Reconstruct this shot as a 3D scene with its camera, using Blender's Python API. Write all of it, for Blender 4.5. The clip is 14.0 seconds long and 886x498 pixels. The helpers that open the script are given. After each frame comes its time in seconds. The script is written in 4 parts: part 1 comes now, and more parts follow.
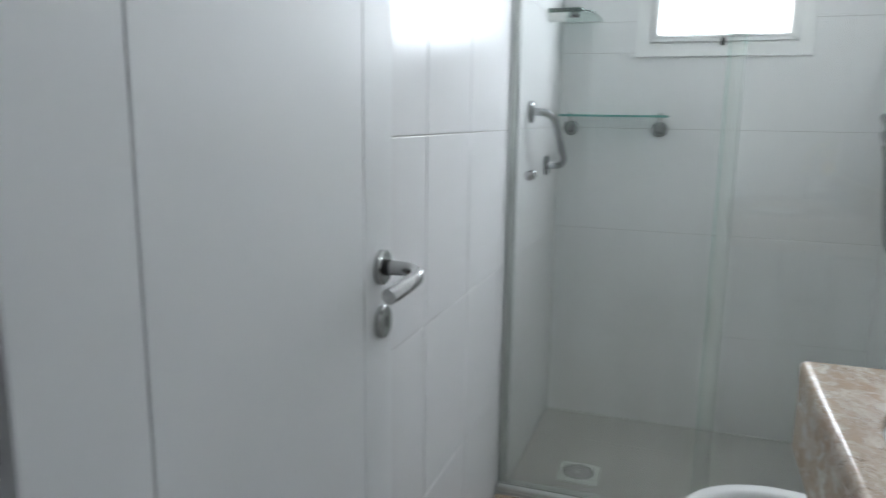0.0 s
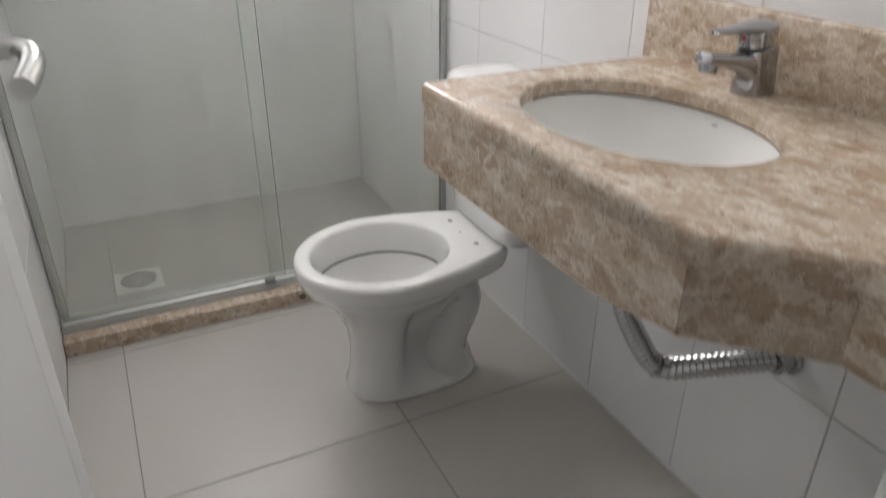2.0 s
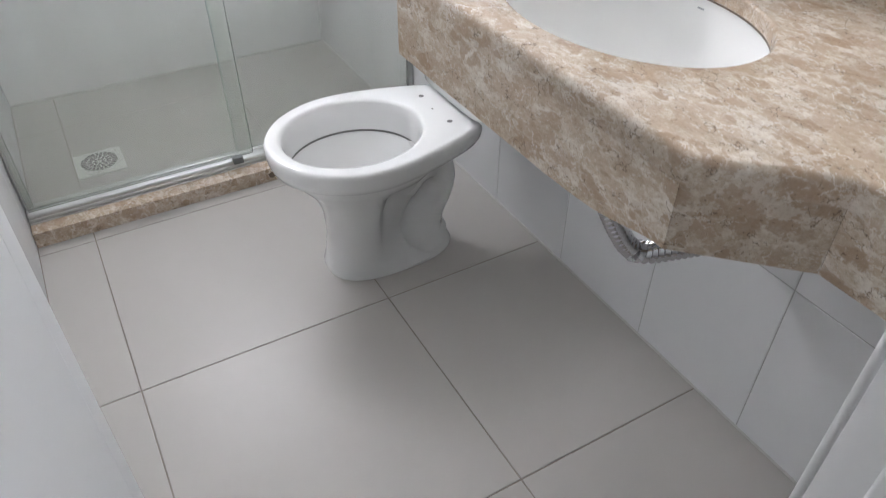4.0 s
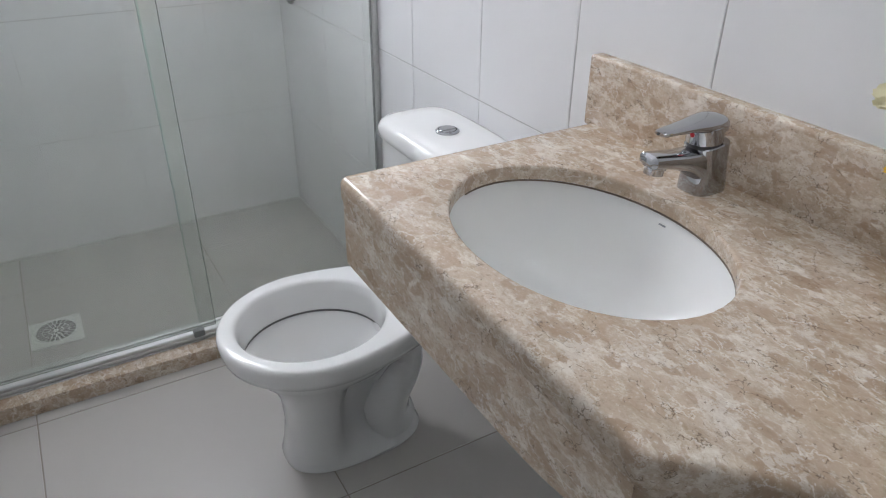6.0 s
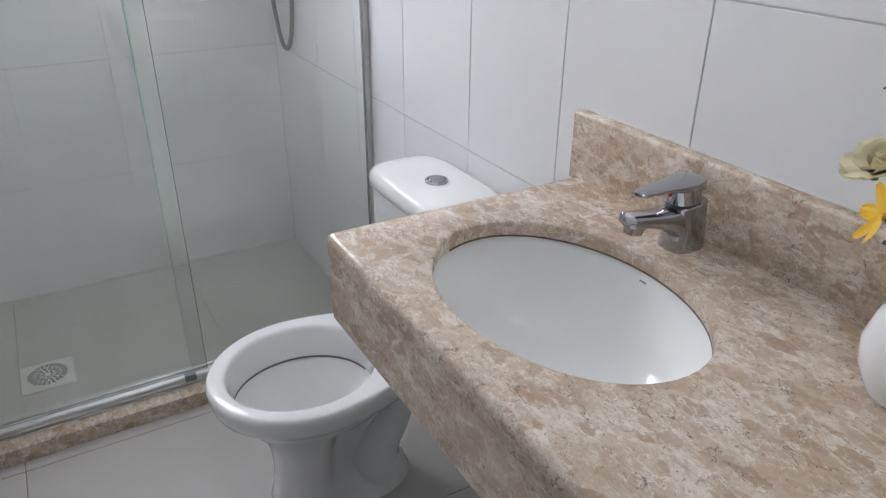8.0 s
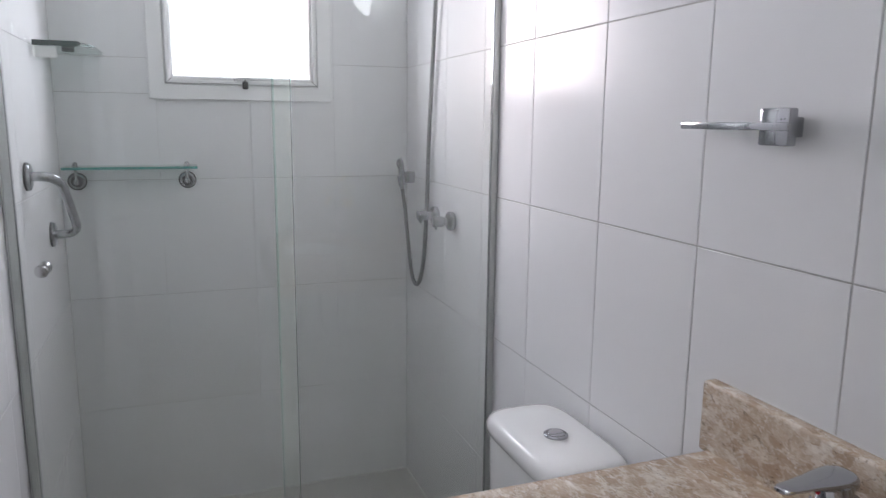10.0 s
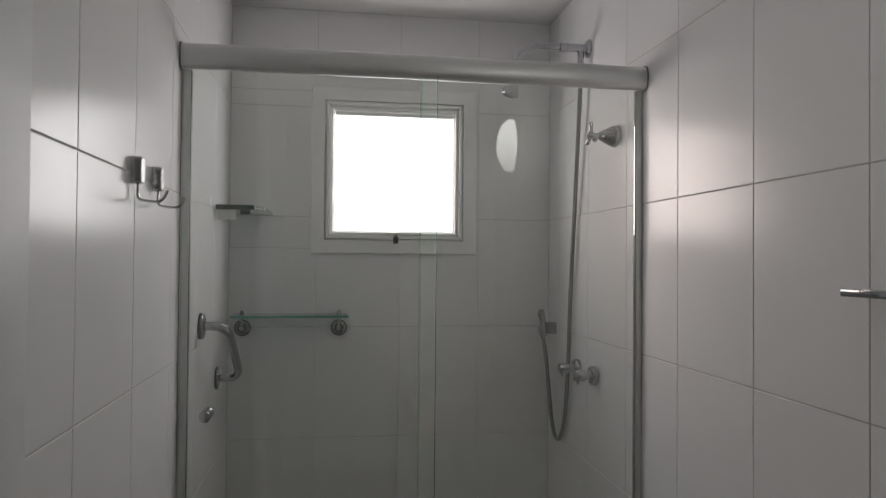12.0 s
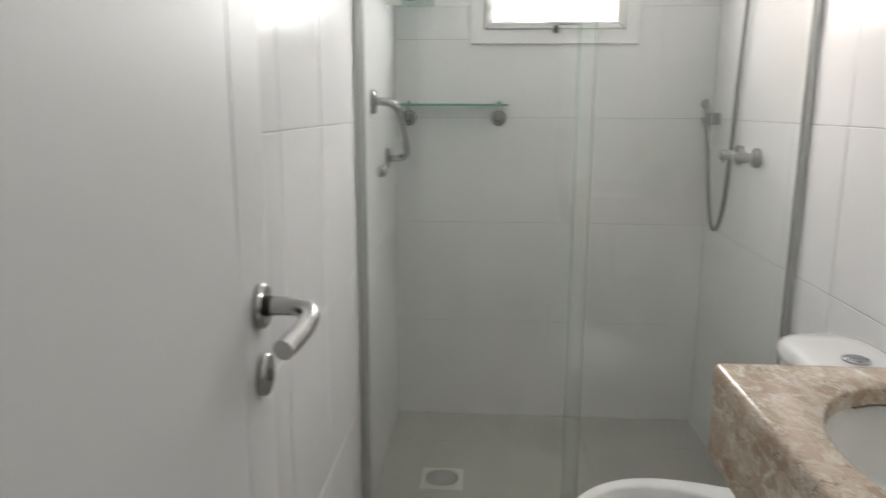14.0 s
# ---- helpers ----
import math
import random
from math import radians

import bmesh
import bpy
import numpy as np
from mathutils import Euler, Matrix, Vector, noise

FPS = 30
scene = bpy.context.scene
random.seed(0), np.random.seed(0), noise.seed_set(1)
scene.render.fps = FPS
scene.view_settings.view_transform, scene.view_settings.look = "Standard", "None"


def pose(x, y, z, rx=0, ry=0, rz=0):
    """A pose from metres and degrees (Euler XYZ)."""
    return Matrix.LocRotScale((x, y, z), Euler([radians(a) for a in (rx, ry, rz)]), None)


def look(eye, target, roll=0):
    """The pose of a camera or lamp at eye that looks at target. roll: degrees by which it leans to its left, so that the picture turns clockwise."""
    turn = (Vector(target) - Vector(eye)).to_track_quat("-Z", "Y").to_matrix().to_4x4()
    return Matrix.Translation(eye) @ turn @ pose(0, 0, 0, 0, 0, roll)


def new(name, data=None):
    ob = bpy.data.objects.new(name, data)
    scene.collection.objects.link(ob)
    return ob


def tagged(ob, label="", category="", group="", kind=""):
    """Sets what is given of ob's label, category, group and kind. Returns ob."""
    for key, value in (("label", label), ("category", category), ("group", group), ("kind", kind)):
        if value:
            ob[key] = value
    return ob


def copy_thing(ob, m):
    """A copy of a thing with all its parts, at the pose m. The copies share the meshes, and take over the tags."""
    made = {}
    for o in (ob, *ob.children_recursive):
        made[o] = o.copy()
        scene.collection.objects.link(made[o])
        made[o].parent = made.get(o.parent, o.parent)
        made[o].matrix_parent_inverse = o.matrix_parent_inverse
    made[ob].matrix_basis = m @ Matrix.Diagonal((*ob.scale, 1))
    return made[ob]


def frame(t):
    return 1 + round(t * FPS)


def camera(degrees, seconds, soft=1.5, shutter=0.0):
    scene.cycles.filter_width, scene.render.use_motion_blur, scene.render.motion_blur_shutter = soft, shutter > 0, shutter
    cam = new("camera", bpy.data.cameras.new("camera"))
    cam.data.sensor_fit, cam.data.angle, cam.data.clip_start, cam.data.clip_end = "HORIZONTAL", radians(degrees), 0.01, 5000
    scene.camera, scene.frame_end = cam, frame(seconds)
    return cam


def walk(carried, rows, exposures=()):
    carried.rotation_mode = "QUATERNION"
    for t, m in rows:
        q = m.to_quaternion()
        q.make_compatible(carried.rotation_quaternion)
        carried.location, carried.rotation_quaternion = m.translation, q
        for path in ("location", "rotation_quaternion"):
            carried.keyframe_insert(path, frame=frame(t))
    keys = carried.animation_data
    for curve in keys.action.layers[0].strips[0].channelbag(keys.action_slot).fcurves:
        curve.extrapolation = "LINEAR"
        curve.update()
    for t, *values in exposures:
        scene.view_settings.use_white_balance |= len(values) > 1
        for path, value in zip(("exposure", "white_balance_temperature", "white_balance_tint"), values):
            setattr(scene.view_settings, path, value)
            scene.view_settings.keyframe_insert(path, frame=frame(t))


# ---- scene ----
WINDOW_WATTS, WARM_FILL_WATTS, HALL_WATTS, LAMP_GLOW, GLASS_FILM = 24.0, 30.0, 3.5, 34.0, 0.22
# stops, white balance and tint of the hand-held camera along the way
EXPOSURES = [(0.0, -0.65, 6000, 9), (0.5, -0.70, 6200, 11), (1.5, -0.65, 6600, 15), (2.0, -0.25, 6750, 16), (2.5, 0.18, 6650, 18), (5.0, 0.22, 6150, 15), (5.5, -0.06, 6150, 15), (6.5, -0.35, 6150, 15), (7.2, -0.35, 6150, 15),
             (9.5, -0.6, 6050, 19), (10.0, -0.9, 6150, 19), (11.0, -1.75, 6750, 17), (12.5, -2.27, 6820, 16), (13.0, -2.25, 6700, 13), (13.5, -1.45, 6800, 13), (14.0, -0.65, 6850, 13)]
cam = camera(63.9, 14.0, soft=1.1, shutter=0.3)
PATH = [
    (0, (0.505, -2.054, 1.239), (-0.131, -0.194, 0.870), 0.8),
    (0.5, (0.413, -1.963, 1.212), (0.441, 0.006, 0.858), 1.0),
    (1, (0.319, -1.894, 1.223), (0.894, -0.018, 0.835), 0.6),
    (1.5, (0.256, -1.904, 1.23), (1.001, -0.145, 0.635), 0.5),
    (2, (0.226, -1.923, 1.169), (1.004, -0.331, 0.241), 0.2),
    (2.3, (0.196, -1.969, 1.103), (0.973, -0.467, 0.035), 0.0),
    (2.5, (0.197, -1.938, 1.11), (0.968, -0.527, -0.079), 0.6),
    (2.7, (0.189, -1.947, 1.099), (0.954, -0.593, -0.159), 0.6),
    (4.8, (0.237, -1.825, 1.328), (0.998, -0.492, 0.045), 0.2),
    (5, (0.241, -1.82, 1.337), (1.039, -0.432, 0.138), 0.2),
    (5.5, (0.292, -1.787, 1.329), (1.154, -0.31, 0.291), 0.5),
    (6, (0.35, -1.769, 1.297), (1.223, -0.273, 0.298), 0.5),
    (6.5, (0.398, -1.753, 1.271), (1.271, -0.251, 0.28), 0.3),
    (7, (0.418, -1.745, 1.274), (1.289, -0.239, 0.287), 0.3),
    (7.2, (0.407, -1.748, 1.283), (1.281, -0.243, 0.298), 0.4),
    (9.3, (0.357, -1.812, 1.396), (1.225, -0.099, 0.839), 0.7),
    (9.5, (0.379, -1.786, 1.399), (1.188, -0.02, 0.922), 0.6),
    (10, (0.368, -1.762, 1.402), (1.051, 0.085, 1.05), 0.6),
    (10.5, (0.39, -1.735, 1.438), (0.906, 0.177, 1.159), 0.5),
    (11, (0.358, -1.755, 1.496), (0.762, 0.198, 1.355), 0.5),
    (11.5, (0.372, -1.772, 1.523), (0.696, 0.201, 1.482), 0.4),
    (12, (0.367, -1.779, 1.444), (0.672, 0.197, 1.477), 0.5),
    (12.5, (0.343, -1.802, 1.347), (0.645, 0.175, 1.389), 0.6),
    (13, (0.326, -1.81, 1.248), (0.64, 0.164, 1.203), 0.6),
    (13.5, (0.370, -1.803, 1.186), (0.630, 0.152, 0.856), 0.3),
    (14, (0.360, -1.897, 1.244), (0.232, 0.060, 0.848), 0.2),
]
walk(cam, [(t, look(eye, target, roll)) for t, eye, target, roll in PATH], EXPOSURES)

# ---------------------------------------------------------------- the room, metres
LEFT, RIGHT, BACK, FRONT = 0.0, 1.18, 0.842, -1.72
FLOOR, SHOWER, CEIL = 0.02, 0.0, 2.355
WX0, WX1, WZ0, WZ1 = 0.325, 0.85, 1.508, 2.034      # window opening in the back wall
DX0, DX1, DTOP = 0.085, 0.706, 2.10                  # doorway in the front wall

# ---------------------------------------------------------------- light
world = bpy.data.worlds.new("world")
world.use_nodes = True
scene.world = world
sky = world.node_tree.nodes.new("ShaderNodeTexSky")
sky.sky_type, sky.sun_disc = "NISHITA", False
sky.sun_elevation, sky.sun_rotation = radians(48), radians(200)
world.node_tree.nodes["Background"].inputs["Strength"].default_value = 0.1
world.node_tree.links.new(sky.outputs[0], world.node_tree.nodes["Background"].inputs["Color"])


def area_lamp(name, size_x, size_y, watts, colour, m):
    data = bpy.data.lights.new(name, "AREA")
    data.shape, data.size, data.size_y, data.energy, data.color = "RECTANGLE", size_x, size_y, watts, colour
    ob = new(name, data)
    ob.matrix_world = m
    return ob


# daylight in the window's opening, and an unseen fill lamp added in the closed hall
area_lamp("window_daylight", WX1 - WX0 - 0.02, WZ1 - WZ0 - 0.02, WINDOW_WATTS, (0.97, 0.985, 1.0),
          look(((WX0 + WX1) / 2, BACK + 0.105, (WZ0 + WZ1) / 2), ((WX0 + WX1) / 2 - 0.20, 0, (WZ0 + WZ1) / 2 + 0.16)))
area_lamp("hall_fill", 0.8, 1.9, HALL_WATTS, (0.93, 0.97, 1.0), look((1.55, -2.55, 1.2), (0.0, -2.3, 1.1)))


# warm lamp added outside, as if from an assumed sunlit wall; tints the right shower wall
area_lamp("warm_outside_fill", 0.9, 0.9, WARM_FILL_WATTS, (1.0, 0.60, 0.42), look((-0.35, 2.3, 2.05), (1.0, 0.55, 1.75)))


# ---------------------------------------------------------------- mesh helpers
def finish(bm, name, material, sharp=35, smooth=True):
    me = bpy.data.meshes.new(name)
    bmesh.ops.recalc_face_normals(bm, faces=bm.faces)
    bm.to_mesh(me)
    bm.free()
    if smooth:
        me.shade_smooth()
        me.set_sharp_from_angle(angle=radians(sharp))
    me.materials.append(material)
    return me


def part(name, bm, material, parent=None, label="", sharp=35, smooth=True):
    ob = new(name, finish(bm, name, material, sharp, smooth))
    if parent is not None:
        ob.parent = parent
        ob.matrix_parent_inverse = parent.matrix_world.inverted()
    if label:
        tagged(ob, label)
    return ob


def thing(name, base, label, category, group="", kind=""):
    ob = new(name)
    ob.empty_display_size = 0.05
    ob.matrix_world = Matrix.Translation(base)
    return tagged(ob, label, category, group, kind)


def box(x0, y0, z0, x1, y1, z1, bevel=0.0, segments=2, bm=None):
    b = bmesh.new() if bm is None else bm
    m = Matrix.LocRotScale(((x0 + x1) / 2, (y0 + y1) / 2, (z0 + z1) / 2), None, (abs(x1 - x0), abs(y1 - y0), abs(z1 - z0)))
    made = bmesh.ops.create_cube(b, size=1, matrix=m)["verts"]
    if bevel:
        edges = list({e for v in made for e in v.link_edges})
        bmesh.ops.bevel(b, geom=edges, offset=bevel, segments=segments, affect="EDGES", profile=0.5)
    return b


def loft(rings, closed_ends=(True, True), bm=None, ring_closed=True):
    b = bmesh.new() if bm is None else bm
    vs = [[b.verts.new(p) for p in ring] for ring in rings]
    n = len(vs[0])
    for a, c in zip(vs, vs[1:]):
        for i in range(n if ring_closed else n - 1):
            j = (i + 1) % n
            b.faces.new((a[i], a[j], c[j], c[i]))
    if closed_ends[0]:
        b.faces.new(vs[0][::-1])
    if closed_ends[1]:
        b.faces.new(vs[-1])
    return b


def lathe(profile, m=Matrix(), n=28, bm=None, ends=(True, True)):
    """profile: (radius, height) pairs about the local z axis."""
    rings = [[m @ Vector((r * math.cos(2 * math.pi * i / n), r * math.sin(2 * math.pi * i / n), h)) for i in range(n)] for r, h in profile]
    return loft(rings, ends, bm)


def smooth_path(points, steps=8):
    pts = [Vector(p) for p in points]
    pts = [2 * pts[0] - pts[1]] + pts + [2 * pts[-1] - pts[-2]]
    out = []
    for a, b, c, d in zip(pts, pts[1:], pts[2:], pts[3:]):
        for k in range(steps):
            t = k / steps
            out.append(0.5 * ((2 * b) + (c - a) * t + (2 * a - 5 * b + 4 * c - d) * t * t + (3 * b - a - 3 * c + d) * t ** 3))
    return out + [pts[-2]]


def tube(points, radius, n=12, bm=None, ends=(True, True)):
    pts = [Vector(p) for p in points]
    rads = radius if isinstance(radius, (list, tuple)) else [radius] * len(pts)
    along = (pts[1] - pts[0]).normalized()
    side = along.orthogonal().normalized()
    rings = []
    for i, p in enumerate(pts):
        d = (pts[min(i + 1, len(pts) - 1)] - pts[max(i - 1, 0)]).normalized()
        side = (along.rotation_difference(d) @ side).normalized()
        along = d
        other = d.cross(side)
        rings.append([p + rads[i] * (math.cos(2 * math.pi * k / n) * side + math.sin(2 * math.pi * k / n) * other) for k in range(n)])
    return loft(rings, ends, bm)


def corrugated(points, radius, depth, pitch, n=14):
    """A ribbed hose along a curve."""
    pts = smooth_path(points, 24)
    lengths = np.r_[0, np.cumsum([(b - a).length for a, b in zip(pts, pts[1:])])]
    total = lengths[-1]
    count = max(4, int(total / pitch) * 4)
    arr = np.array([tuple(p) for p in pts])
    at = np.linspace(0, total, count)
    line = np.c_[[np.interp(at, lengths, arr[:, k]) for k in range(3)]].T
    return tube([Vector(p) for p in line], [radius + depth * (0.5 + 0.5 * math.cos(math.pi / 2 * k)) for k in range(count)], n)


def super_ring(cx, cy, z, ax, ay, power=2.0, n=40):
    out = []
    for i in range(n):
        t = 2 * math.pi * i / n
        c, s = math.cos(t), math.sin(t)
        out.append(Vector((cx + ax * math.copysign(abs(c) ** (2 / power), c), cy + ay * math.copysign(abs(s) ** (2 / power), s), z)))
    return out


def section(centre, right, up, w, h, power=2.5, n=24):
    out = []
    for i in range(n):
        t = 2 * math.pi * i / n
        c, s = math.cos(t), math.sin(t)
        out.append(Vector(centre) + Vector(right) * w * math.copysign(abs(c) ** (2 / power), c) + Vector(up) * h * math.copysign(abs(s) ** (2 / power), s))
    return out


def rect_frame(x0, x1, z0, z1, profile, bm=None):
    """A mitred rectangular frame in an upright plane; profile: closed loop of (inset, y)."""
    b = bmesh.new() if bm is None else bm
    corners = []
    for inset, y in profile:
        corners.append([Vector((x0 + inset, y, z0 + inset)), Vector((x1 - inset, y, z0 + inset)), Vector((x1 - inset, y, z1 - inset)), Vector((x0 + inset, y, z1 - inset))])
    rings = [[corners[k][c] for k in range(len(profile))] for c in range(4)]
    vs = [[b.verts.new(p) for p in r] for r in rings]
    m = len(profile)
    for c in range(4):
        a, d = vs[c], vs[(c + 1) % 4]
        for k in range(m):
            l = (k + 1) % m
            b.faces.new((a[k], a[l], d[l], d[k]))
    return b


# ---------------------------------------------------------------- materials
def material(name):
    m = bpy.data.materials.new(name)
    m.use_nodes = True
    nt = m.node_tree
    return m, nt, nt.nodes["Principled BSDF"]


def node(nt, kind, **values):
    n = nt.nodes.new(kind)
    for key, v in values.items():
        n.inputs[key].default_value = v
    return n


def ramp(nt, fac, stops):
    r = nt.nodes.new("ShaderNodeValToRGB")
    while len(r.color_ramp.elements) < len(stops):
        r.color_ramp.elements.new(0.5)
    for e, (p, c) in zip(r.color_ramp.elements, stops):
        e.position, e.color = p, (*c, 1) if len(c) == 3 else c
    nt.links.new(fac, r.inputs["Fac"])
    return r.outputs["Color"]


def mix(nt, fac, a, b, blend="MIX"):
    n = nt.nodes.new("ShaderNodeMix")
    n.data_type, n.blend_type = "RGBA", blend
    for socket, v in ((n.inputs[0], fac), (n.inputs[6], a), (n.inputs[7], b)):
        if isinstance(v, bpy.types.NodeSocket):
            nt.links.new(v, socket)
        else:
            socket.default_value = v if isinstance(v, (int, float)) else (*v, 1)
    return n.outputs[2]


def place(nt, stretch=(1, 1, 1)):
    g = nt.nodes.new("ShaderNodeNewGeometry")
    m = nt.nodes.new("ShaderNodeMapping")
    m.inputs["Scale"].default_value = stretch
    nt.links.new(g.outputs["Position"], m.inputs["Vector"])
    return m.outputs["Vector"]


def noise_tex(nt, vector, scale, detail=4, rough=0.55, distortion=0.0):
    n = node(nt, "ShaderNodeTexNoise", Scale=scale, Detail=detail, Roughness=rough, Distortion=distortion)
    nt.links.new(vector, n.inputs["Vector"])
    return n.outputs["Fac"]


def bump(nt, height, strength, distance, bsdf):
    b = node(nt, "ShaderNodeBump", Strength=strength, Distance=distance)
    nt.links.new(height, b.inputs["Height"])
    nt.links.new(b.outputs["Normal"], bsdf.inputs["Normal"])


def surface(name, colour, rough, metal=0.0, vary=0.06, scale=6.0, fine=90.0, relief=0.05, distance=0.001, rough_vary=0.08, coat=0.0):
    """A painted, glazed or metal surface with broad and fine variation in tone, gloss and relief."""
    m, nt, b = material(name)
    p = place(nt)
    broad, grain = noise_tex(nt, p, scale, 3), noise_tex(nt, p, fine, 4)
    dark = tuple(c * (1 - vary) for c in colour)
    tone = mix(nt, broad, dark, colour)
    nt.links.new(mix(nt, 0.35, tone, mix(nt, grain, dark, colour)), b.inputs["Base Color"])
    nt.links.new(ramp(nt, broad, [(0.3, (rough - rough_vary / 2,) * 3), (0.7, (rough + rough_vary / 2,) * 3)]), b.inputs["Roughness"])
    b.inputs["Metallic"].default_value = metal
    b.inputs["Coat Weight"].default_value = coat
    if relief:
        bump(nt, grain, relief, distance, b)
    return m


def tile_material(name, colour, rough, wave):
    """Glazed ceramic: a slow waviness, faint specks, and a small shift of tone from piece to piece."""
    m, nt, b = material(name)
    p = place(nt)
    info = nt.nodes.new("ShaderNodeObjectInfo")
    tone = ramp(nt, info.outputs["Random"], [(0.0, tuple(c * 0.985 for c in colour)), (1.0, colour)])
    cloud = noise_tex(nt, p, 5.0, 4)
    speck = noise_tex(nt, p, 240.0, 2)
    tone = mix(nt, ramp(nt, cloud, [(0.35, (0, 0, 0)), (0.75, (0.08, 0.08, 0.08))]), tone, tuple(c * 0.85 for c in colour))
    b.inputs["Specular IOR Level"].default_value = 0.21
    nt.links.new(tone, b.inputs["Base Color"])
    nt.links.new(ramp(nt, cloud, [(0.3, (rough - 0.025,) * 3), (0.7, (rough + 0.03,) * 3)]), b.inputs["Roughness"])
    slow = noise_tex(nt, p, 9.0, 2)
    mixed = nt.nodes.new("ShaderNodeMath")
    mixed.operation = "MULTIPLY_ADD"
    mixed.inputs[1].default_value = 0.02
    nt.links.new(speck, mixed.inputs[0])
    nt.links.new(slow, mixed.inputs[2])
    bump(nt, mixed.outputs[0], wave, 0.004, b)
    return m


def marble_material():
    """Beige brecciated marble: tan and cream clasts, pale patches, dark cracks and pits."""
    m, nt, b = material("beige_marble")
    p = place(nt, (1.25, 0.75, 1.15))

    def warped(scale, amount, source):
        warp = node(nt, "ShaderNodeTexNoise", Scale=scale, Detail=4.0, Roughness=0.6)
        nt.links.new(source, warp.inputs["Vector"])
        add = nt.nodes.new("ShaderNodeVectorMath")
        add.operation = "MULTIPLY_ADD"
        add.inputs[1].default_value = (amount,) * 3
        nt.links.new(warp.outputs["Color"], add.inputs[0])
        nt.links.new(source, add.inputs[2])
        return add.outputs[0]

    q = warped(22.0, 0.020, warped(90.0, 0.012, p))
    # cream ground with pale streaks
    cloud = noise_tex(nt, warped(14.0, 0.05, q), 26.0, 9, 0.78)
    base = ramp(nt, cloud, [(0.34, (0.39, 0.290, 0.200)), (0.45, (0.49, 0.388, 0.292)), (0.53, (0.58, 0.488, 0.392)), (0.59, (0.68, 0.606, 0.522)), (0.68, (0.76, 0.706, 0.632))])
    # rounded brown clasts of several sizes, each of its own tone, with ragged rims
    for scale, rarity, strength in ((64.0, 0.60, 0.75), (33.0, 0.58, 0.78), (18.0, 0.74, 0.62)):
        cell = node(nt, "ShaderNodeTexVoronoi", Scale=scale, Randomness=1.0)
        rim = node(nt, "ShaderNodeTexVoronoi", Scale=scale, Randomness=1.0)
        rim.feature = "DISTANCE_TO_EDGE"
        nt.links.new(q, cell.inputs["Vector"])
        nt.links.new(q, rim.inputs["Vector"])
        rgb = nt.nodes.new("ShaderNodeSeparateColor")
        nt.links.new(cell.outputs["Color"], rgb.inputs[0])
        tone = ramp(nt, rgb.outputs[1], [(0.0, (0.365, 0.255, 0.170)), (0.5, (0.455, 0.340, 0.245)), (1.0, (0.550, 0.440, 0.340))])
        chosen = ramp(nt, rgb.outputs[0], [(rarity, (0, 0, 0)), (rarity + 0.02, (strength,) * 3)])
        inside = ramp(nt, rim.outputs["Distance"], [(0.05, (0, 0, 0)), (0.11, (1, 1, 1))])
        base = mix(nt, mix(nt, 1.0, chosen, inside, "MULTIPLY"), base, tone)
    # ragged pale patches
    pale = noise_tex(nt, warped(70.0, 0.03, p), 24.0, 8, 0.74)
    base = mix(nt, ramp(nt, pale, [(0.555, (0, 0, 0)), (0.575, (0.50,) * 3)]), base, (0.72, 0.662, 0.590))
    # thin pale threads here and there
    vein = node(nt, "ShaderNodeTexVoronoi", Scale=24.0, Randomness=1.0)
    vein.feature = "DISTANCE_TO_EDGE"
    nt.links.new(warped(40.0, 0.05, p), vein.inputs["Vector"])
    thread = mix(nt, 1.0, ramp(nt, vein.outputs["Distance"], [(0.0, (0.75,) * 3), (0.012, (0.5,) * 3), (0.028, (0, 0, 0))]), ramp(nt, noise_tex(nt, q, 26.0, 4), [(0.50, (0, 0, 0)), (0.58, (1, 1, 1))]), "MULTIPLY")
    base = mix(nt, thread, base, (0.76, 0.71, 0.64))
    # dark hairline cracks along a second net of edges
    net = node(nt, "ShaderNodeTexVoronoi", Scale=22.0)
    net.feature = "DISTANCE_TO_EDGE"
    nt.links.new(warped(33.0, 0.06, place(nt, (1.3, 0.8, 1.0))), net.inputs["Vector"])
    crack = mix(nt, 1.0, ramp(nt, net.outputs["Distance"], [(0.0, (0.95,) * 3), (0.020, (0, 0, 0))]), ramp(nt, noise_tex(nt, p, 34.0, 3), [(0.525, (0, 0, 0)), (0.56, (1, 1, 1))]), "MULTIPLY")
    pits = ramp(nt, noise_tex(nt, place(nt, (1.0, 1.9, 1.5)), 150.0, 3, 0.6, 0.8), [(0.660, (0, 0, 0)), (0.678, (0.8,) * 3)])
    base = mix(nt, crack, base, (0.15, 0.105, 0.072))
    base = mix(nt, pits, base, (0.17, 0.12, 0.085))
    grain = noise_tex(nt, p, 170.0, 5, 0.75)
    base = mix(nt, ramp(nt, grain, [(0.34, (0.48,) * 3), (0.47, (0, 0, 0))]), base, (0.33, 0.245, 0.175))
    base = mix(nt, ramp(nt, grain, [(0.56, (0, 0, 0)), (0.68, (0.45,) * 3)]), base, (0.78, 0.74, 0.67))
    nt.links.new(base, b.inputs["Base Color"])
    nt.links.new(ramp(nt, cloud, [(0.3, (0.19,) * 3), (0.8, (0.235,) * 3)]), b.inputs["Roughness"])
    bump(nt, crack, -0.25, 0.0008, b)
    return m


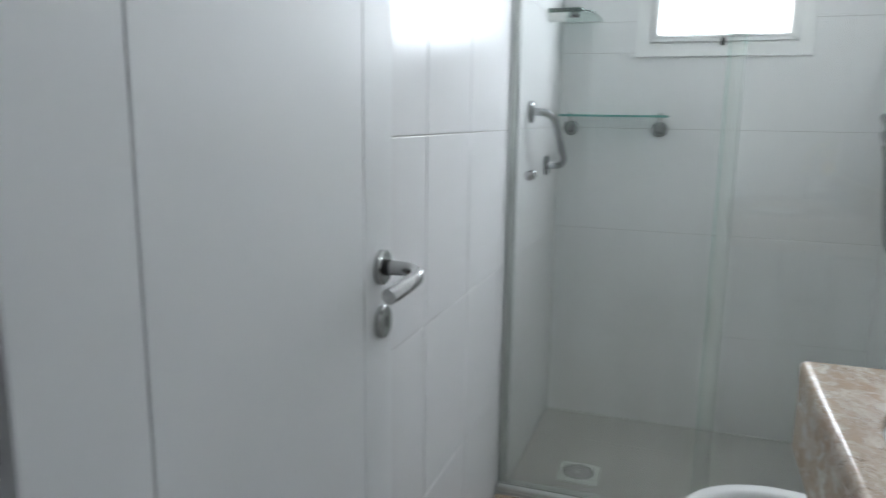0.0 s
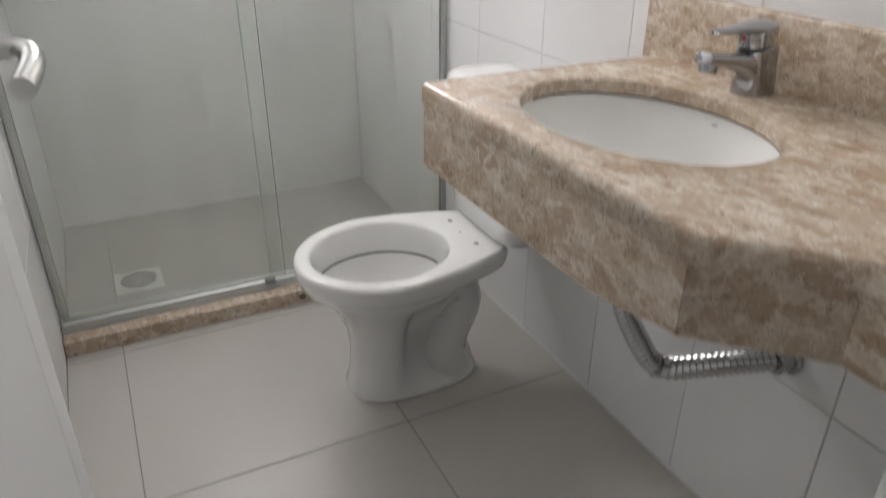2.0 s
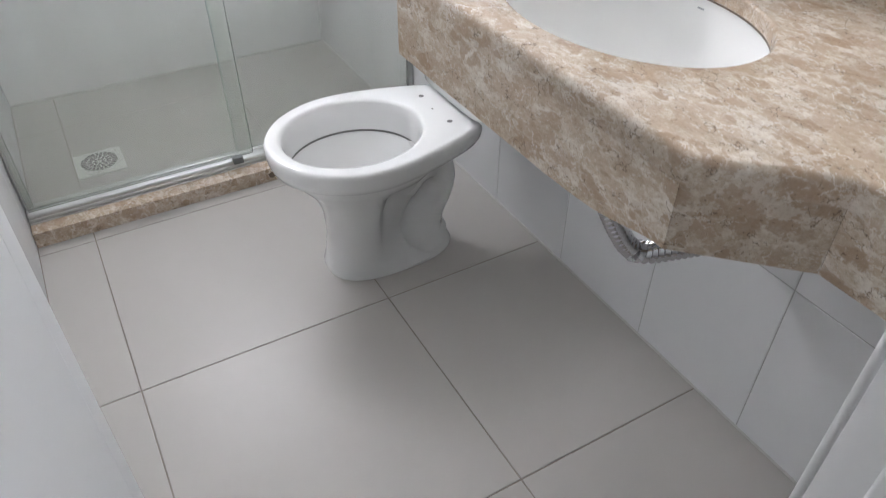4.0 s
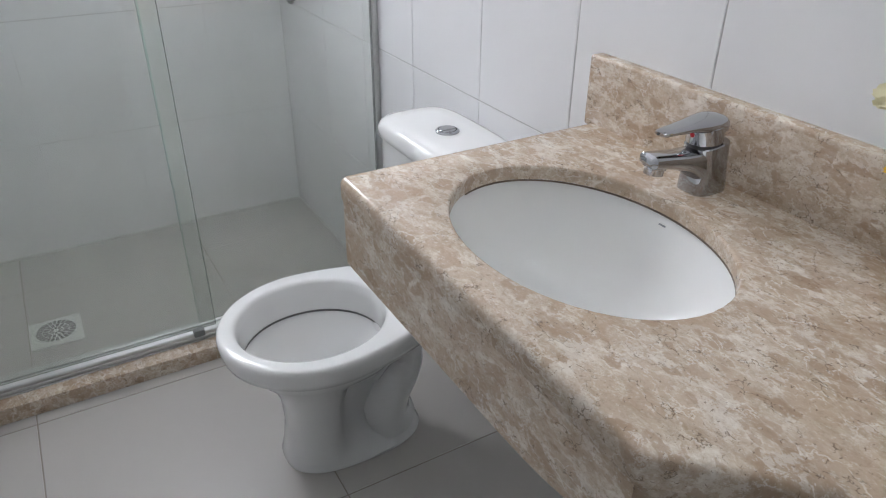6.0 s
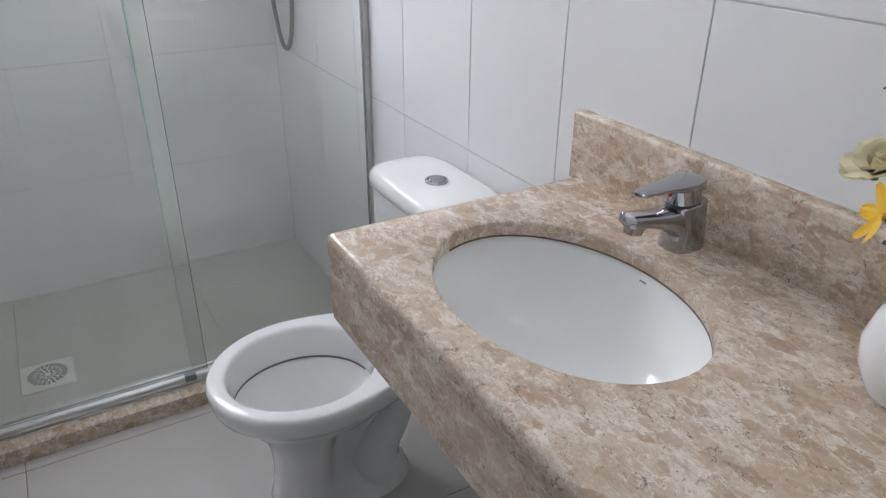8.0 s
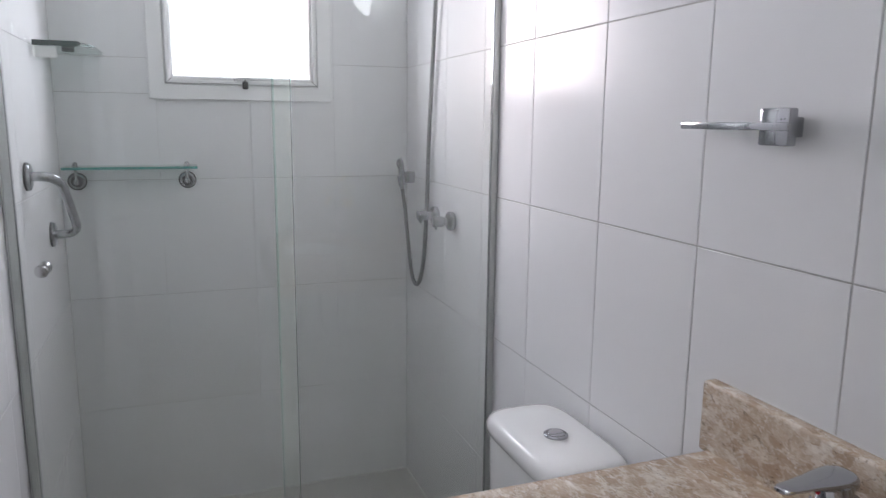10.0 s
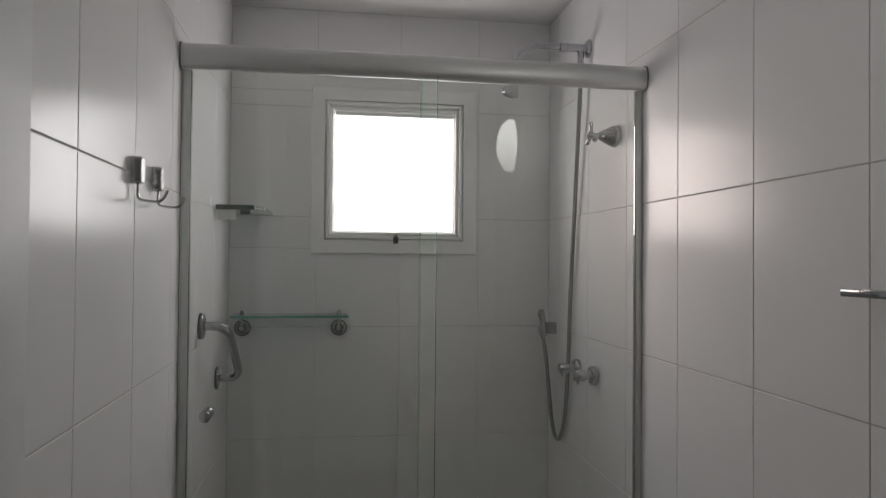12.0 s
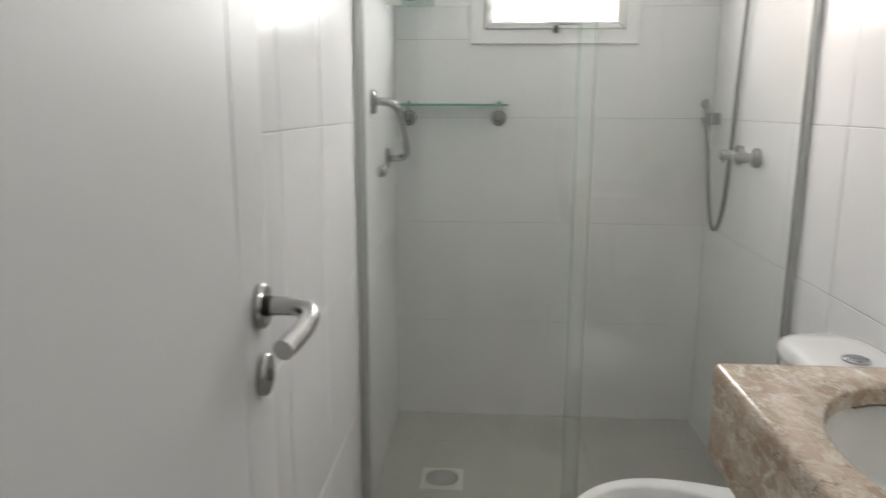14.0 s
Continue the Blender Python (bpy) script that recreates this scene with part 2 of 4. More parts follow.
def glass_material(name, colour, rough=0.0, film=0.0):
    """Clear glass; film: a thin dried-on haze of soap and lime, raised also to lighten the view behind."""
    m, nt, b = material(name)
    b.inputs["Base Color"].default_value = (*colour, 1)
    b.inputs["Roughness"].default_value = rough
    b.inputs["IOR"].default_value = 1.5
    b.inputs["Transmission Weight"].default_value = 1.0
    if film:
        d = node(nt, "ShaderNodeBsdfDiffuse", Color=(0.78, 0.80, 0.71, 1))
        t = node(nt, "ShaderNodeBsdfTranslucent", Color=(0.78, 0.80, 0.71, 1))
        both = node(nt, "ShaderNodeMixShader", Fac=0.5)
        nt.links.new(d.outputs[0], both.inputs[1])
        nt.links.new(t.outputs[0], both.inputs[2])
        streak = noise_tex(nt, place(nt, (4.0, 1.0, 0.8)), 2.0, 4)
        amount = ramp(nt, streak, [(0.3, (film * 0.8,) * 3), (0.75, (film * 1.2,) * 3)])
        # haze is denser towards the floor; its amount also lifts brightness behind the pane
        split = nt.nodes.new("ShaderNodeSeparateXYZ")
        nt.links.new(place(nt, (1, 1, 0.5)), split.inputs[0])
        amount = mix(nt, 1.0, amount, ramp(nt, split.outputs["Z"], [(0.06, (1.0,) * 3), (0.30, (0.48,) * 3), (0.52, (0.13,) * 3)]), "MULTIPLY")
        out = nt.nodes.new("ShaderNodeMixShader")
        nt.links.new(amount, out.inputs[0])
        nt.links.new(b.outputs[0], out.inputs[1])
        nt.links.new(both.outputs[0], out.inputs[2])
        nt.links.new(out.outputs[0], nt.nodes["Material Output"].inputs["Surface"])
    return m


WALL_TILE = tile_material("white_wall_tile", (0.80, 0.80, 0.805), 0.195, 0.10)
FLOOR_TILE = tile_material("off_white_floor_tile", (0.48, 0.458, 0.43), 0.33, 0.05)
GROUT = surface("grey_grout", (0.56, 0.55, 0.535), 0.85, vary=0.25, relief=0.3)
FLOOR_GROUT = surface("brown_grout", (0.34, 0.30, 0.26), 0.9, vary=0.3, relief=0.3)
PLASTER = surface("white_ceiling_paint", (0.87, 0.865, 0.855), 0.7, relief=0.08)
HALL_PAINT = surface("hall_wall_paint", (0.66, 0.65, 0.63), 0.7, relief=0.08)
HALL_FLOOR = surface("hall_floor", (0.32, 0.26, 0.20), 0.4, vary=0.2)
DOOR_PAINT = surface("white_door_lacquer", (0.72, 0.73, 0.735), 0.50, vary=0.03, relief=0.03)
DOOR_CORE = surface("brown_door_edge", (0.16, 0.115, 0.08), 0.5, vary=0.2)
FRAME_WHITE = surface("white_enamelled_aluminium", (0.86, 0.86, 0.855), 0.32, vary=0.04, relief=0.02)
POST_METAL = surface("grey_anodised_aluminium", (0.60, 0.61, 0.60), 0.50, metal=0.6, vary=0.05, scale=3, relief=0.03, distance=0.0004)
ALUMINIUM = surface("matt_anodised_aluminium", (0.62, 0.63, 0.625), 0.42, metal=1.0, vary=0.05, scale=3, relief=0.03, distance=0.0004)
CHROME = surface("chrome", (0.45, 0.455, 0.475), 0.07, metal=1.0, vary=0.05, relief=0.0, rough_vary=0.05)
PIPE_CHROME = surface("bright_chrome", (0.70, 0.70, 0.72), 0.12, metal=1.0, vary=0.12, relief=0.0, rough_vary=0.08)
STEEL = surface("brushed_steel", (0.54, 0.54, 0.535), 0.20, metal=1.0, vary=0.1, relief=0.05, distance=0.0003)
HOSE_STEEL = surface("hose_steel", (0.24, 0.24, 0.24), 0.34, metal=1.0, vary=0.15, relief=0.0)
CERAMIC = surface("white_glazed_ceramic", (0.80, 0.80, 0.79), 0.10, vary=0.02, scale=3, relief=0.0, rough_vary=0.03, coat=0.3)
BASIN_GLAZE = surface("white_basin_glaze", (0.90, 0.90, 0.885), 0.12, vary=0.02, scale=3, relief=0.0, rough_vary=0.03)
# grey painted as the shade under the toilet rim and in its bolt holes
SHADOW_GAP = surface("grey_recess_shade", (0.20, 0.20, 0.19), 0.6, vary=0.3)
DARK = surface("black_plastic", (0.02, 0.02, 0.02), 0.45, vary=0.2)
GREY_PLASTIC = surface("grey_plastic", (0.20, 0.21, 0.21), 0.4, vary=0.1)
WHITE_PLASTIC = surface("white_plastic", (0.74, 0.74, 0.72), 0.35, vary=0.06)
RED = surface("red_mark", (0.55, 0.02, 0.03), 0.3)
INK = surface("grey_print", (0.40, 0.41, 0.43), 0.5)
MARBLE = marble_material()
GLASS = glass_material("clear_shower_glass", (0.955, 0.986, 0.968), film=GLASS_FILM)
GREEN_EDGE = glass_material("green_glass_edge", (0.22, 0.40, 0.35), 0.25)
AQUA = surface("aqua_glass_edge", (0.10, 0.34, 0.30), 0.15, vary=0.1)
DARK_GREEN = surface("dark_green_glass_edge", (0.012, 0.045, 0.036), 0.15, vary=0.2)
SHELF_GLASS = glass_material("green_tinted_shelf_glass", (0.72, 0.93, 0.88), 0.02)
PANE_GLASS = glass_material("clear_window_glass", (0.98, 0.99, 0.985))
VASE_GLAZE = surface("white_vase_glaze", (0.8, 0.8, 0.79), 0.2, vary=0.03)
PETAL = surface("cream_petal", (0.80, 0.74, 0.50), 0.6, vary=0.12, scale=60, relief=0.1)
YELLOW = surface("yellow_petal", (0.85, 0.52, 0.02), 0.55, vary=0.15, scale=60)
LEAF = surface("green_leaf", (0.07, 0.14, 0.035), 0.45, vary=0.35, scale=50, relief=0.2)
LAMP_GLASS, nt_, bs_ = material("lit_opal_glass")
bs_.inputs["Base Color"].default_value = (0.85, 0.85, 0.82, 1)
bs_.inputs["Roughness"].default_value = 0.2
bs_.inputs["Emission Color"].default_value = (0.93, 1.0, 0.96, 1)
# the shade glows stronger towards its top
split_ = nt_.nodes.new("ShaderNodeSeparateXYZ")
nt_.links.new(place(nt_, (1, 1, 1)), split_.inputs[0])
height_ = node(nt_, "ShaderNodeMapRange")
for key_, v_ in (("From Min", 1.84), ("From Max", 2.01), ("To Min", LAMP_GLOW * 0.35), ("To Max", LAMP_GLOW * 1.35)):
    height_.inputs[key_].default_value = v_
nt_.links.new(split_.outputs["Z"], height_.inputs["Value"])
nt_.links.new(height_.outputs["Result"], bs_.inputs["Emission Strength"])

# ---------------------------------------------------------------- the shell
T = 0.14          # wall thickness
G = 0.0015        # depth of the joints behind the tiles


def shell(name, boxes, mat, label, category="wall"):
    b = bmesh.new()
    for q in boxes:
        box(*q, bm=b)
    ob = part(name, b, mat, smooth=False)
    return tagged(ob, label, category, kind="structure")


wall_left = shell("wall_left", [(-T, FRONT - 0.12, -0.1, LEFT - G, BACK + T, CEIL)], GROUT, "white glazed tile wall with pale grey joints")
wall_right = shell("wall_right", [(RIGHT + G, FRONT - 0.12, -0.1, RIGHT + T, BACK + T, CEIL)], GROUT, "white glazed tile wall beside toilet and vanity")
wall_back = shell("wall_back", [(LEFT - G, BACK + G, -0.1, WX0, BACK + T, CEIL), (WX1, BACK + G, -0.1, RIGHT + G, BACK + T, CEIL),
                                (WX0, BACK + G, -0.1, WX1, BACK + T, WZ0), (WX0, BACK + G, WZ1, WX1, BACK + T, CEIL)], GROUT,
                  "white glazed tile wall of the shower with a window")
wall_front = shell("wall_front", [(LEFT - G, FRONT - 0.12, -0.1, DX0 - 0.02, FRONT, CEIL), (DX1 + 0.02, FRONT - 0.12, -0.1, RIGHT + G, FRONT, CEIL),
                                  (DX0 - 0.02, FRONT - 0.12, DTOP + 0.02, DX1 + 0.02, FRONT, CEIL)], HALL_PAINT, "plain pale wall round the doorway")
ceiling = shell("ceiling", [(-T, FRONT - 0.12, CEIL, RIGHT + T, BACK + T, CEIL + 0.12)], PLASTER, "flat white painted plaster ceiling", "ceiling")
floor = shell("floor", [(LEFT - G, FRONT - 0.12, -0.12, RIGHT + G, -0.05, FLOOR - 0.0015)], FLOOR_GROUT, "off-white porcelain tile floor with brown joints", "floor")
shower_floor = shell("shower_floor", [(LEFT - G, -0.05, -0.12, RIGHT + G, BACK + G, SHOWER - 0.0015)], FLOOR_GROUT, "off-white tiled shower floor with a drain", "floor")

# hall beyond the doorway
HY0, HY1, HX0, HX1 = -3.1, FRONT - 0.12, -1.2, 1.7
hall_floor = shell("hall_floor", [(HX0, HY0, -0.12, HX1, HY1, FLOOR - 0.004)], HALL_FLOOR, "brown hall floor beyond the doorway", "floor")
hall_walls = shell("wall_hall", [(HX0 - 0.1, HY0, -0.1, HX0, HY1, CEIL), (HX1, HY0, -0.1, HX1 + 0.1, HY1, CEIL), (HX0 - 0.1, HY0 - 0.1, -0.1, HX1 + 0.1, HY0, CEIL),
                                 (HX0 - 0.1, HY1, -0.1, -T, HY1 + 0.1, CEIL), (RIGHT + T, HY1, -0.1, HX1 + 0.1, HY1 + 0.1, CEIL)], HALL_PAINT, "plain painted hall wall")
hall_ceiling = shell("ceiling_hall", [(HX0 - 0.1, HY0 - 0.1, CEIL, HX1 + 0.1, HY1, CEIL + 0.1)], PLASTER, "plain white hall ceiling", "ceiling")

# ---------------------------------------------------------------- window
def build_window():
    w = thing("window_1", ((WX0 + WX1) / 2, BACK, WZ0), "white aluminium awning window with one bright pane", "window", kind="structure")
    f = rect_frame(0.284, 0.892, 1.467, 2.075, [(0, BACK + 0.004), (0, BACK - 0.010), (0.003, BACK - 0.013), (0.049, BACK - 0.015), (0.0505, BACK - 0.002), (0.0540, BACK - 0.002),
                                               (0.0555, BACK - 0.019), (0.0640, BACK - 0.019), (0.0655, BACK - 0.002), (0.0705, BACK - 0.002), (0.0705, BACK + 0.10), (0.053, BACK + 0.10), (0.050, BACK + 0.004)])
    part("window_frame", f, FRAME_WHITE, w)
    s = rect_frame(0.3550, 0.8210, 1.5380, 2.0040, [(0, BACK + 0.03), (0, BACK - 0.006), (0.002, BACK - 0.008), (0.0065, BACK - 0.008), (0.0085, BACK + 0.000), (0.0125, BACK + 0.004), (0.0145, BACK + 0.03)])
    sash = part("sash", s, FRAME_WHITE, w)
    part("top_bar", box(0.3700, BACK - 0.003, 1.9745, 0.8060, BACK + 0.0105, 1.9890, 0.0015), FRAME_WHITE, sash)
    pane = part("pane", box(0.364, BACK + 0.012, 1.547, 0.812, BACK + 0.016, 1.995), PANE_GLASS, sash, "bright clear pane", smooth=False)
    pane.visible_shadow = False
    for cx_, cz_, sx, sz in ((0.284, 1.467, 1, 1), (0.892, 1.467, -1, 1), (0.284, 2.075, 1, -1), (0.892, 2.075, -1, -1)):
        pts = [(cx_ + sx * d, BACK - dy, cz_ + sz * d) for d, dy in ((0.054, 0.0190), (0.0645, 0.0192), (0.0715, 0.0105))]
        part("mitre_joint", tube(pts, 0.0009, 6), DARK, w, "dark open mitre joint")
    lt = box(0.565, BACK - 0.016, 1.527, 0.60, BACK - 0.004, 1.545, 0.002)
    box(0.598, BACK - 0.012, 1.536, 0.69, BACK - 0.006, 1.546, 0.002, bm=lt)
    latch = part("latch", lt, ALUMINIUM, w, "grey metal window stay")
    part("latch_lever", box(0.583, BACK - 0.028, 1.505, 0.602, BACK - 0.014, 1.532, 0.004), DARK, latch, "dark plastic lever")
    for x in (0.568, 0.604):
        part("screw", lathe([(0.0035, 0), (0.0035, 0.002), (0.002, 0.0028)], pose(x - 0.01, BACK - 0.0155, 1.536, 90), 10), STEEL, latch)


build_window()

# ---------------------------------------------------------------- doorway and door
def build_doorway():
    d = thing("door_frame", (DX0, FRONT, FLOOR), "white painted door frame with architrave", "door frame", kind="structure")
    y0, y1 = FRONT - 0.125, FRONT + 0.001
    for name, x0, x1 in (("jamb", DX0 - 0.02, DX0), ("jamb", DX1, DX1 + 0.02)):
        part(name, box(x0, y0, FLOOR, x1, y1, DTOP, 0.002), FRAME_WHITE, d)
    part("head", box(DX0 - 0.02, y0, DTOP, DX1 + 0.02, y1, DTOP + 0.02, 0.002), FRAME_WHITE, d)
    part("door_stop", box(DX1 - 0.011, y0 + 0.01, FLOOR, DX1, FRONT - 0.042, DTOP - 0.001, 0.005, 3), FRAME_WHITE, d)
    part("door_stop", box(DX0, y0 + 0.01, FLOOR, DX0 + 0.011, FRONT - 0.042, DTOP - 0.001, 0.005, 3), FRAME_WHITE, d)
    part("architrave", box(DX1 + 0.003, FRONT + 0.001, FLOOR, DX1 + 0.055, FRONT + 0.013, DTOP + 0.05, 0.005, 3), FRAME_WHITE, d)
    part("architrave", box(DX0 - 0.02, FRONT + 0.001, DTOP + 0.005, DX1 + 0.002, FRONT + 0.013, DTOP + 0.05, 0.004), FRAME_WHITE, d)


build_doorway()


def build_door():
    hinge, edge = Vector((0.136, -1.762, 0)), Vector((0.115, -1.138, 0))
    width = (edge - hinge).length
    turn = math.degrees(math.atan2(edge.y - hinge.y, edge.x - hinge.x))
    base = pose(hinge.x, hinge.y, FLOOR + 0.008, 0, 0, turn)     # local x along the leaf, -y towards the room
    d = tagged(new("door_1"), "white lacquered flush door with vertical grooves, standing open", "door", kind="structure")
    d.matrix_world = base
    h, t = 2.07, 0.034
    b = bmesh.new()
    grooves = [0.0, 0.117, width - 0.099, width]
    b2 = []
    for x0, x1 in zip(grooves, grooves[1:]):
        g0, g1 = (0.0009 if x0 > 0 else 0), (0.0009 if x1 < width else 0)
        b2.append((x0 + g0, x1 - g1))
    for x0, x1 in b2:
        box(x0, 0.0, 0, x1, 0.006, h, 0.001, 1, bm=b)
    leaf = part("face_panel", b, DOOR_PAINT)
    core = part("core", box(0.001, 0.003, 0, width - 0.001, t - 0.003, h), DOOR_CORE, smooth=False)
    back = part("back_panel", box(0, t - 0.004, 0, width, t, h, 0.001, 1), DOOR_PAINT)
    lip = part("edge_band", box(width - 0.0005, 0.0005, 0, width + 0.0008, t - 0.0005, h), DOOR_PAINT)
    lip2 = part("edge_band", box(-0.0008, 0.0005, 0, 0.0008, t - 0.0005, h), DOOR_PAINT)
    hx, hz = width - 0.043, 1.034 - FLOOR - 0.008
    rose = part("rose", lathe([(0.0245, 0), (0.0245, 0.006), (0.0225, 0.0085), (0.012, 0.009)], pose(hx, 0, hz, 90), 32), STEEL)
    lever_path = smooth_path([(hx, -0.008, hz), (hx, -0.030, hz), (hx - 0.003, -0.042, hz), (hx - 0.013, -0.0555, hz - 0.001), (hx - 0.030, -0.0610, hz - 0.004), (hx - 0.056, -0.0600, hz - 0.007), (hx - 0.080, -0.0555, hz - 0.011), (hx - 0.100, -0.0510, hz - 0.014)], 7)
    lever = part("lever", tube(lever_path, 0.0103, 20), STEEL)
    collar = part("collar", lathe([(0.0112, 0.008), (0.0112, 0.0145)], pose(hx, 0, hz, 90), 24), DARK)
    key = part("key_rose", lathe([(0.0235, 0), (0.0235, 0.006), (0.0215, 0.0085), (0.008, 0.009)], pose(hx, 0, hz - 0.077, 90), 32), STEEL)
    hole = part("keyhole", box(hx - 0.0035, -0.0098, hz - 0.084, hx + 0.0035, -0.0085, hz - 0.070, 0.0004, 1), DARK)
    for ob in (leaf, core, back, lip, lip2, rose, lever, collar, key):
        ob.parent = d
    hole.parent = key
    tagged(rose, "brushed steel lever rose")
    tagged(lever, "round brushed steel lever handle")
    tagged(core, "brown unpainted door edge")
    for z in (0.25, 1.0, 1.8):
        hg = part("hinge", tube([(-0.006, 0.016, z), (-0.006, 0.016, z + 0.075)], 0.006, 12), STEEL)
        hg.parent = d


build_door()

# ---------------------------------------------------------------- shower enclosure
def build_enclosure():
    e = thing("shower_enclosure", (RIGHT / 2, 0, 0.065), "clear glass sliding shower screen in matt aluminium frame", "shower screen")
    prof = []
    for i in range(28):
        a = 2 * math.pi * i / 28
        c, s = math.cos(a), math.sin(a)
        prof.append((0.021 * math.copysign(abs(c) ** 0.8, c), 0.031 * math.copysign(abs(s) ** 0.8, s)))
    zc = 1.931
    part("top_rail", loft([[Vector((x, p[0] - 0.004, zc + p[1])) for p in prof] for x in (0.004, 0.6, 1.176)]), ALUMINIUM, e, "rounded matt aluminium top rail")
    for x0, x1 in ((0.0005, 0.004), (1.176, 1.1795)):
        part("end_cap", loft([[Vector((x, p[0] * 1.12 - 0.004, zc + p[1] * 1.08)) for p in prof] for x in (x0, x1)]), GREY_PLASTIC, e, "grey plastic end cap")
    for x0, x1, g0, g1 in ((0.001, 0.022, 0.0222, 0.0242), (1.162, 1.179, 1.1598, 1.1618)):
        sp = part("side_profile", box(x0, 0.008, 0.0905, x1, 0.027, 1.902, 0.002), POST_METAL, e)
        part("gasket", box(g0, 0.010, 0.0910, g1, 0.025, 1.900, 0.0006, 1), GREY_PLASTIC, sp, "dark rubber gasket")
    t = box(0.001, -0.034, 0.065, 1.179, 0.029, 0.078, 0.004, 3)
    box(0.001, -0.033, 0.074, 1.179, 0.002, 0.091, 0.007, 4, bm=t)
    box(0.001, 0.006, 0.074, 1.179, 0.028, 0.090, 0.003, bm=t)
    part("bottom_track", t, ALUMINIUM, e)
    pane = part("sliding_pane", box(0.0100, -0.0185, 0.092, 0.6215, -0.011, 1.905), GLASS, e, "clear sliding glass pane", smooth=False)
    fixed = part("fixed_pane", box(0.5835, 0.012, 0.092, 1.1590, 0.020, 1.905), GLASS, e, "clear fixed glass pane", smooth=False)
    edge = part("glass_edge", box(0.6217, -0.0188, 0.094, 0.6229, -0.0112, 1.905), GREEN_EDGE, pane, "green polished glass edge", smooth=False)
    edge2 = part("glass_edge", box(0.5821, 0.0122, 0.092, 0.5833, 0.0198, 1.905), SHELF_GLASS, fixed, "pale polished glass edge", smooth=False)
    seal = part("seal_strip", box(0.5835, 0.0205, 0.094, 0.588, 0.024, 1.90), SHELF_GLASS, fixed, "clear plastic seal strip", smooth=False)
    for ob in (pane, fixed, edge, edge2, seal):
        ob.visible_shadow = False
    k = lathe([(0.011, 0), (0.011, 0.004), (0.008, 0.006), (0.008, 0.010), (0.013, 0.013), (0.0145, 0.020), (0.013, 0.026), (0.009, 0.028)], pose(0.073, -0.019, 1.072, 90), 24)
    part("knob", k, STEEL, pane, "small round metal pull knob")
    part("knob", lathe([(0.011, 0), (0.013, 0.013), (0.0145, 0.020), (0.009, 0.027)], pose(0.073, -0.011, 1.072, -90), 24), STEEL, pane)
    part("floor_guide", box(0.556, -0.046, 0.083, 0.586, -0.026, 0.104, 0.003), GREY_PLASTIC, e, "grey plastic pane guide")


build_enclosure()

kerb = tagged(part("shower_kerb", box(0.0015, -0.083, 0.0, 1.1785, 0.030, 0.0645, 0.003, 3), MARBLE), "beige marble kerb below the shower screen", "kerb")
part("chip", lathe([(0.011, 0), (0.010, 0.0009), (0.004, 0.0014)], pose(0.652, -0.0828, 0.041, 90), 11), DOOR_CORE, kerb, "dark chipped spot in the marble")


# ---------------------------------------------------------------- floor drain
def build_drain():
    cx, cy, z = 0.215, 0.312, SHOWER
    d = thing("floor_drain", (cx, cy, z), "square white plastic floor drain with slotted round grate", "drain")
    part("plate", box(cx - 0.072, cy - 0.072, z - 0.002, cx + 0.072, cy + 0.072, z + 0.0035, 0.002), WHITE_PLASTIC, d)
    g = lathe([(0.058, 0.0), (0.058, 0.0012), (0.056, 0.002)], pose(cx, cy, z + 0.0035), 40)
    part("grate", g, WHITE_PLASTIC, d)
    s = bmesh.new()
    for r0, r1, count in ((0.009, 0.018, 8), (0.022, 0.035, 14), (0.0385, 0.0545, 24)):
        for i in range(count):
            a = 2 * math.pi * i / count
            w = 0.0036 if r0 > 0.012 else 0.0027
            pts = [Vector((cx, cy, z + 0.0062)) + Vector((math.cos(a) * r - math.sin(a) * k, math.sin(a) * r + math.cos(a) * k, 0)) for r, k in ((r0, -w), (r1, -w * 1.35), (r1, w * 1.35), (r0, w))]
            loft([pts, [p - Vector((0, 0, 0.0012)) for p in pts]], bm=s)
    part("slots", s, DARK, d, "dark drain slots", smooth=False)


build_drain()


# ---------------------------------------------------------------- vanity
def offset(points, d):
    """Inset a counter-clockwise polygon by d."""
    out = []
    n = len(points)
    for i in range(n):
        p, a, c = (Vector(points[k]) for k in (i, (i - 1) % n, (i + 1) % n))
        e0, e1 = (p - a).normalized(), (c - p).normalized()
        n0, n1 = Vector((-e0.y, e0.x)), Vector((-e1.y, e1.x))
        m = (n0 + n1)
        m = m / max(0.3, m.length_squared) * 2
        out.append(p + m * d)
    return out


TOP = 0.880
BX, BY, BA, BB = 0.893, -1.183, 0.150, 0.206      # basin opening


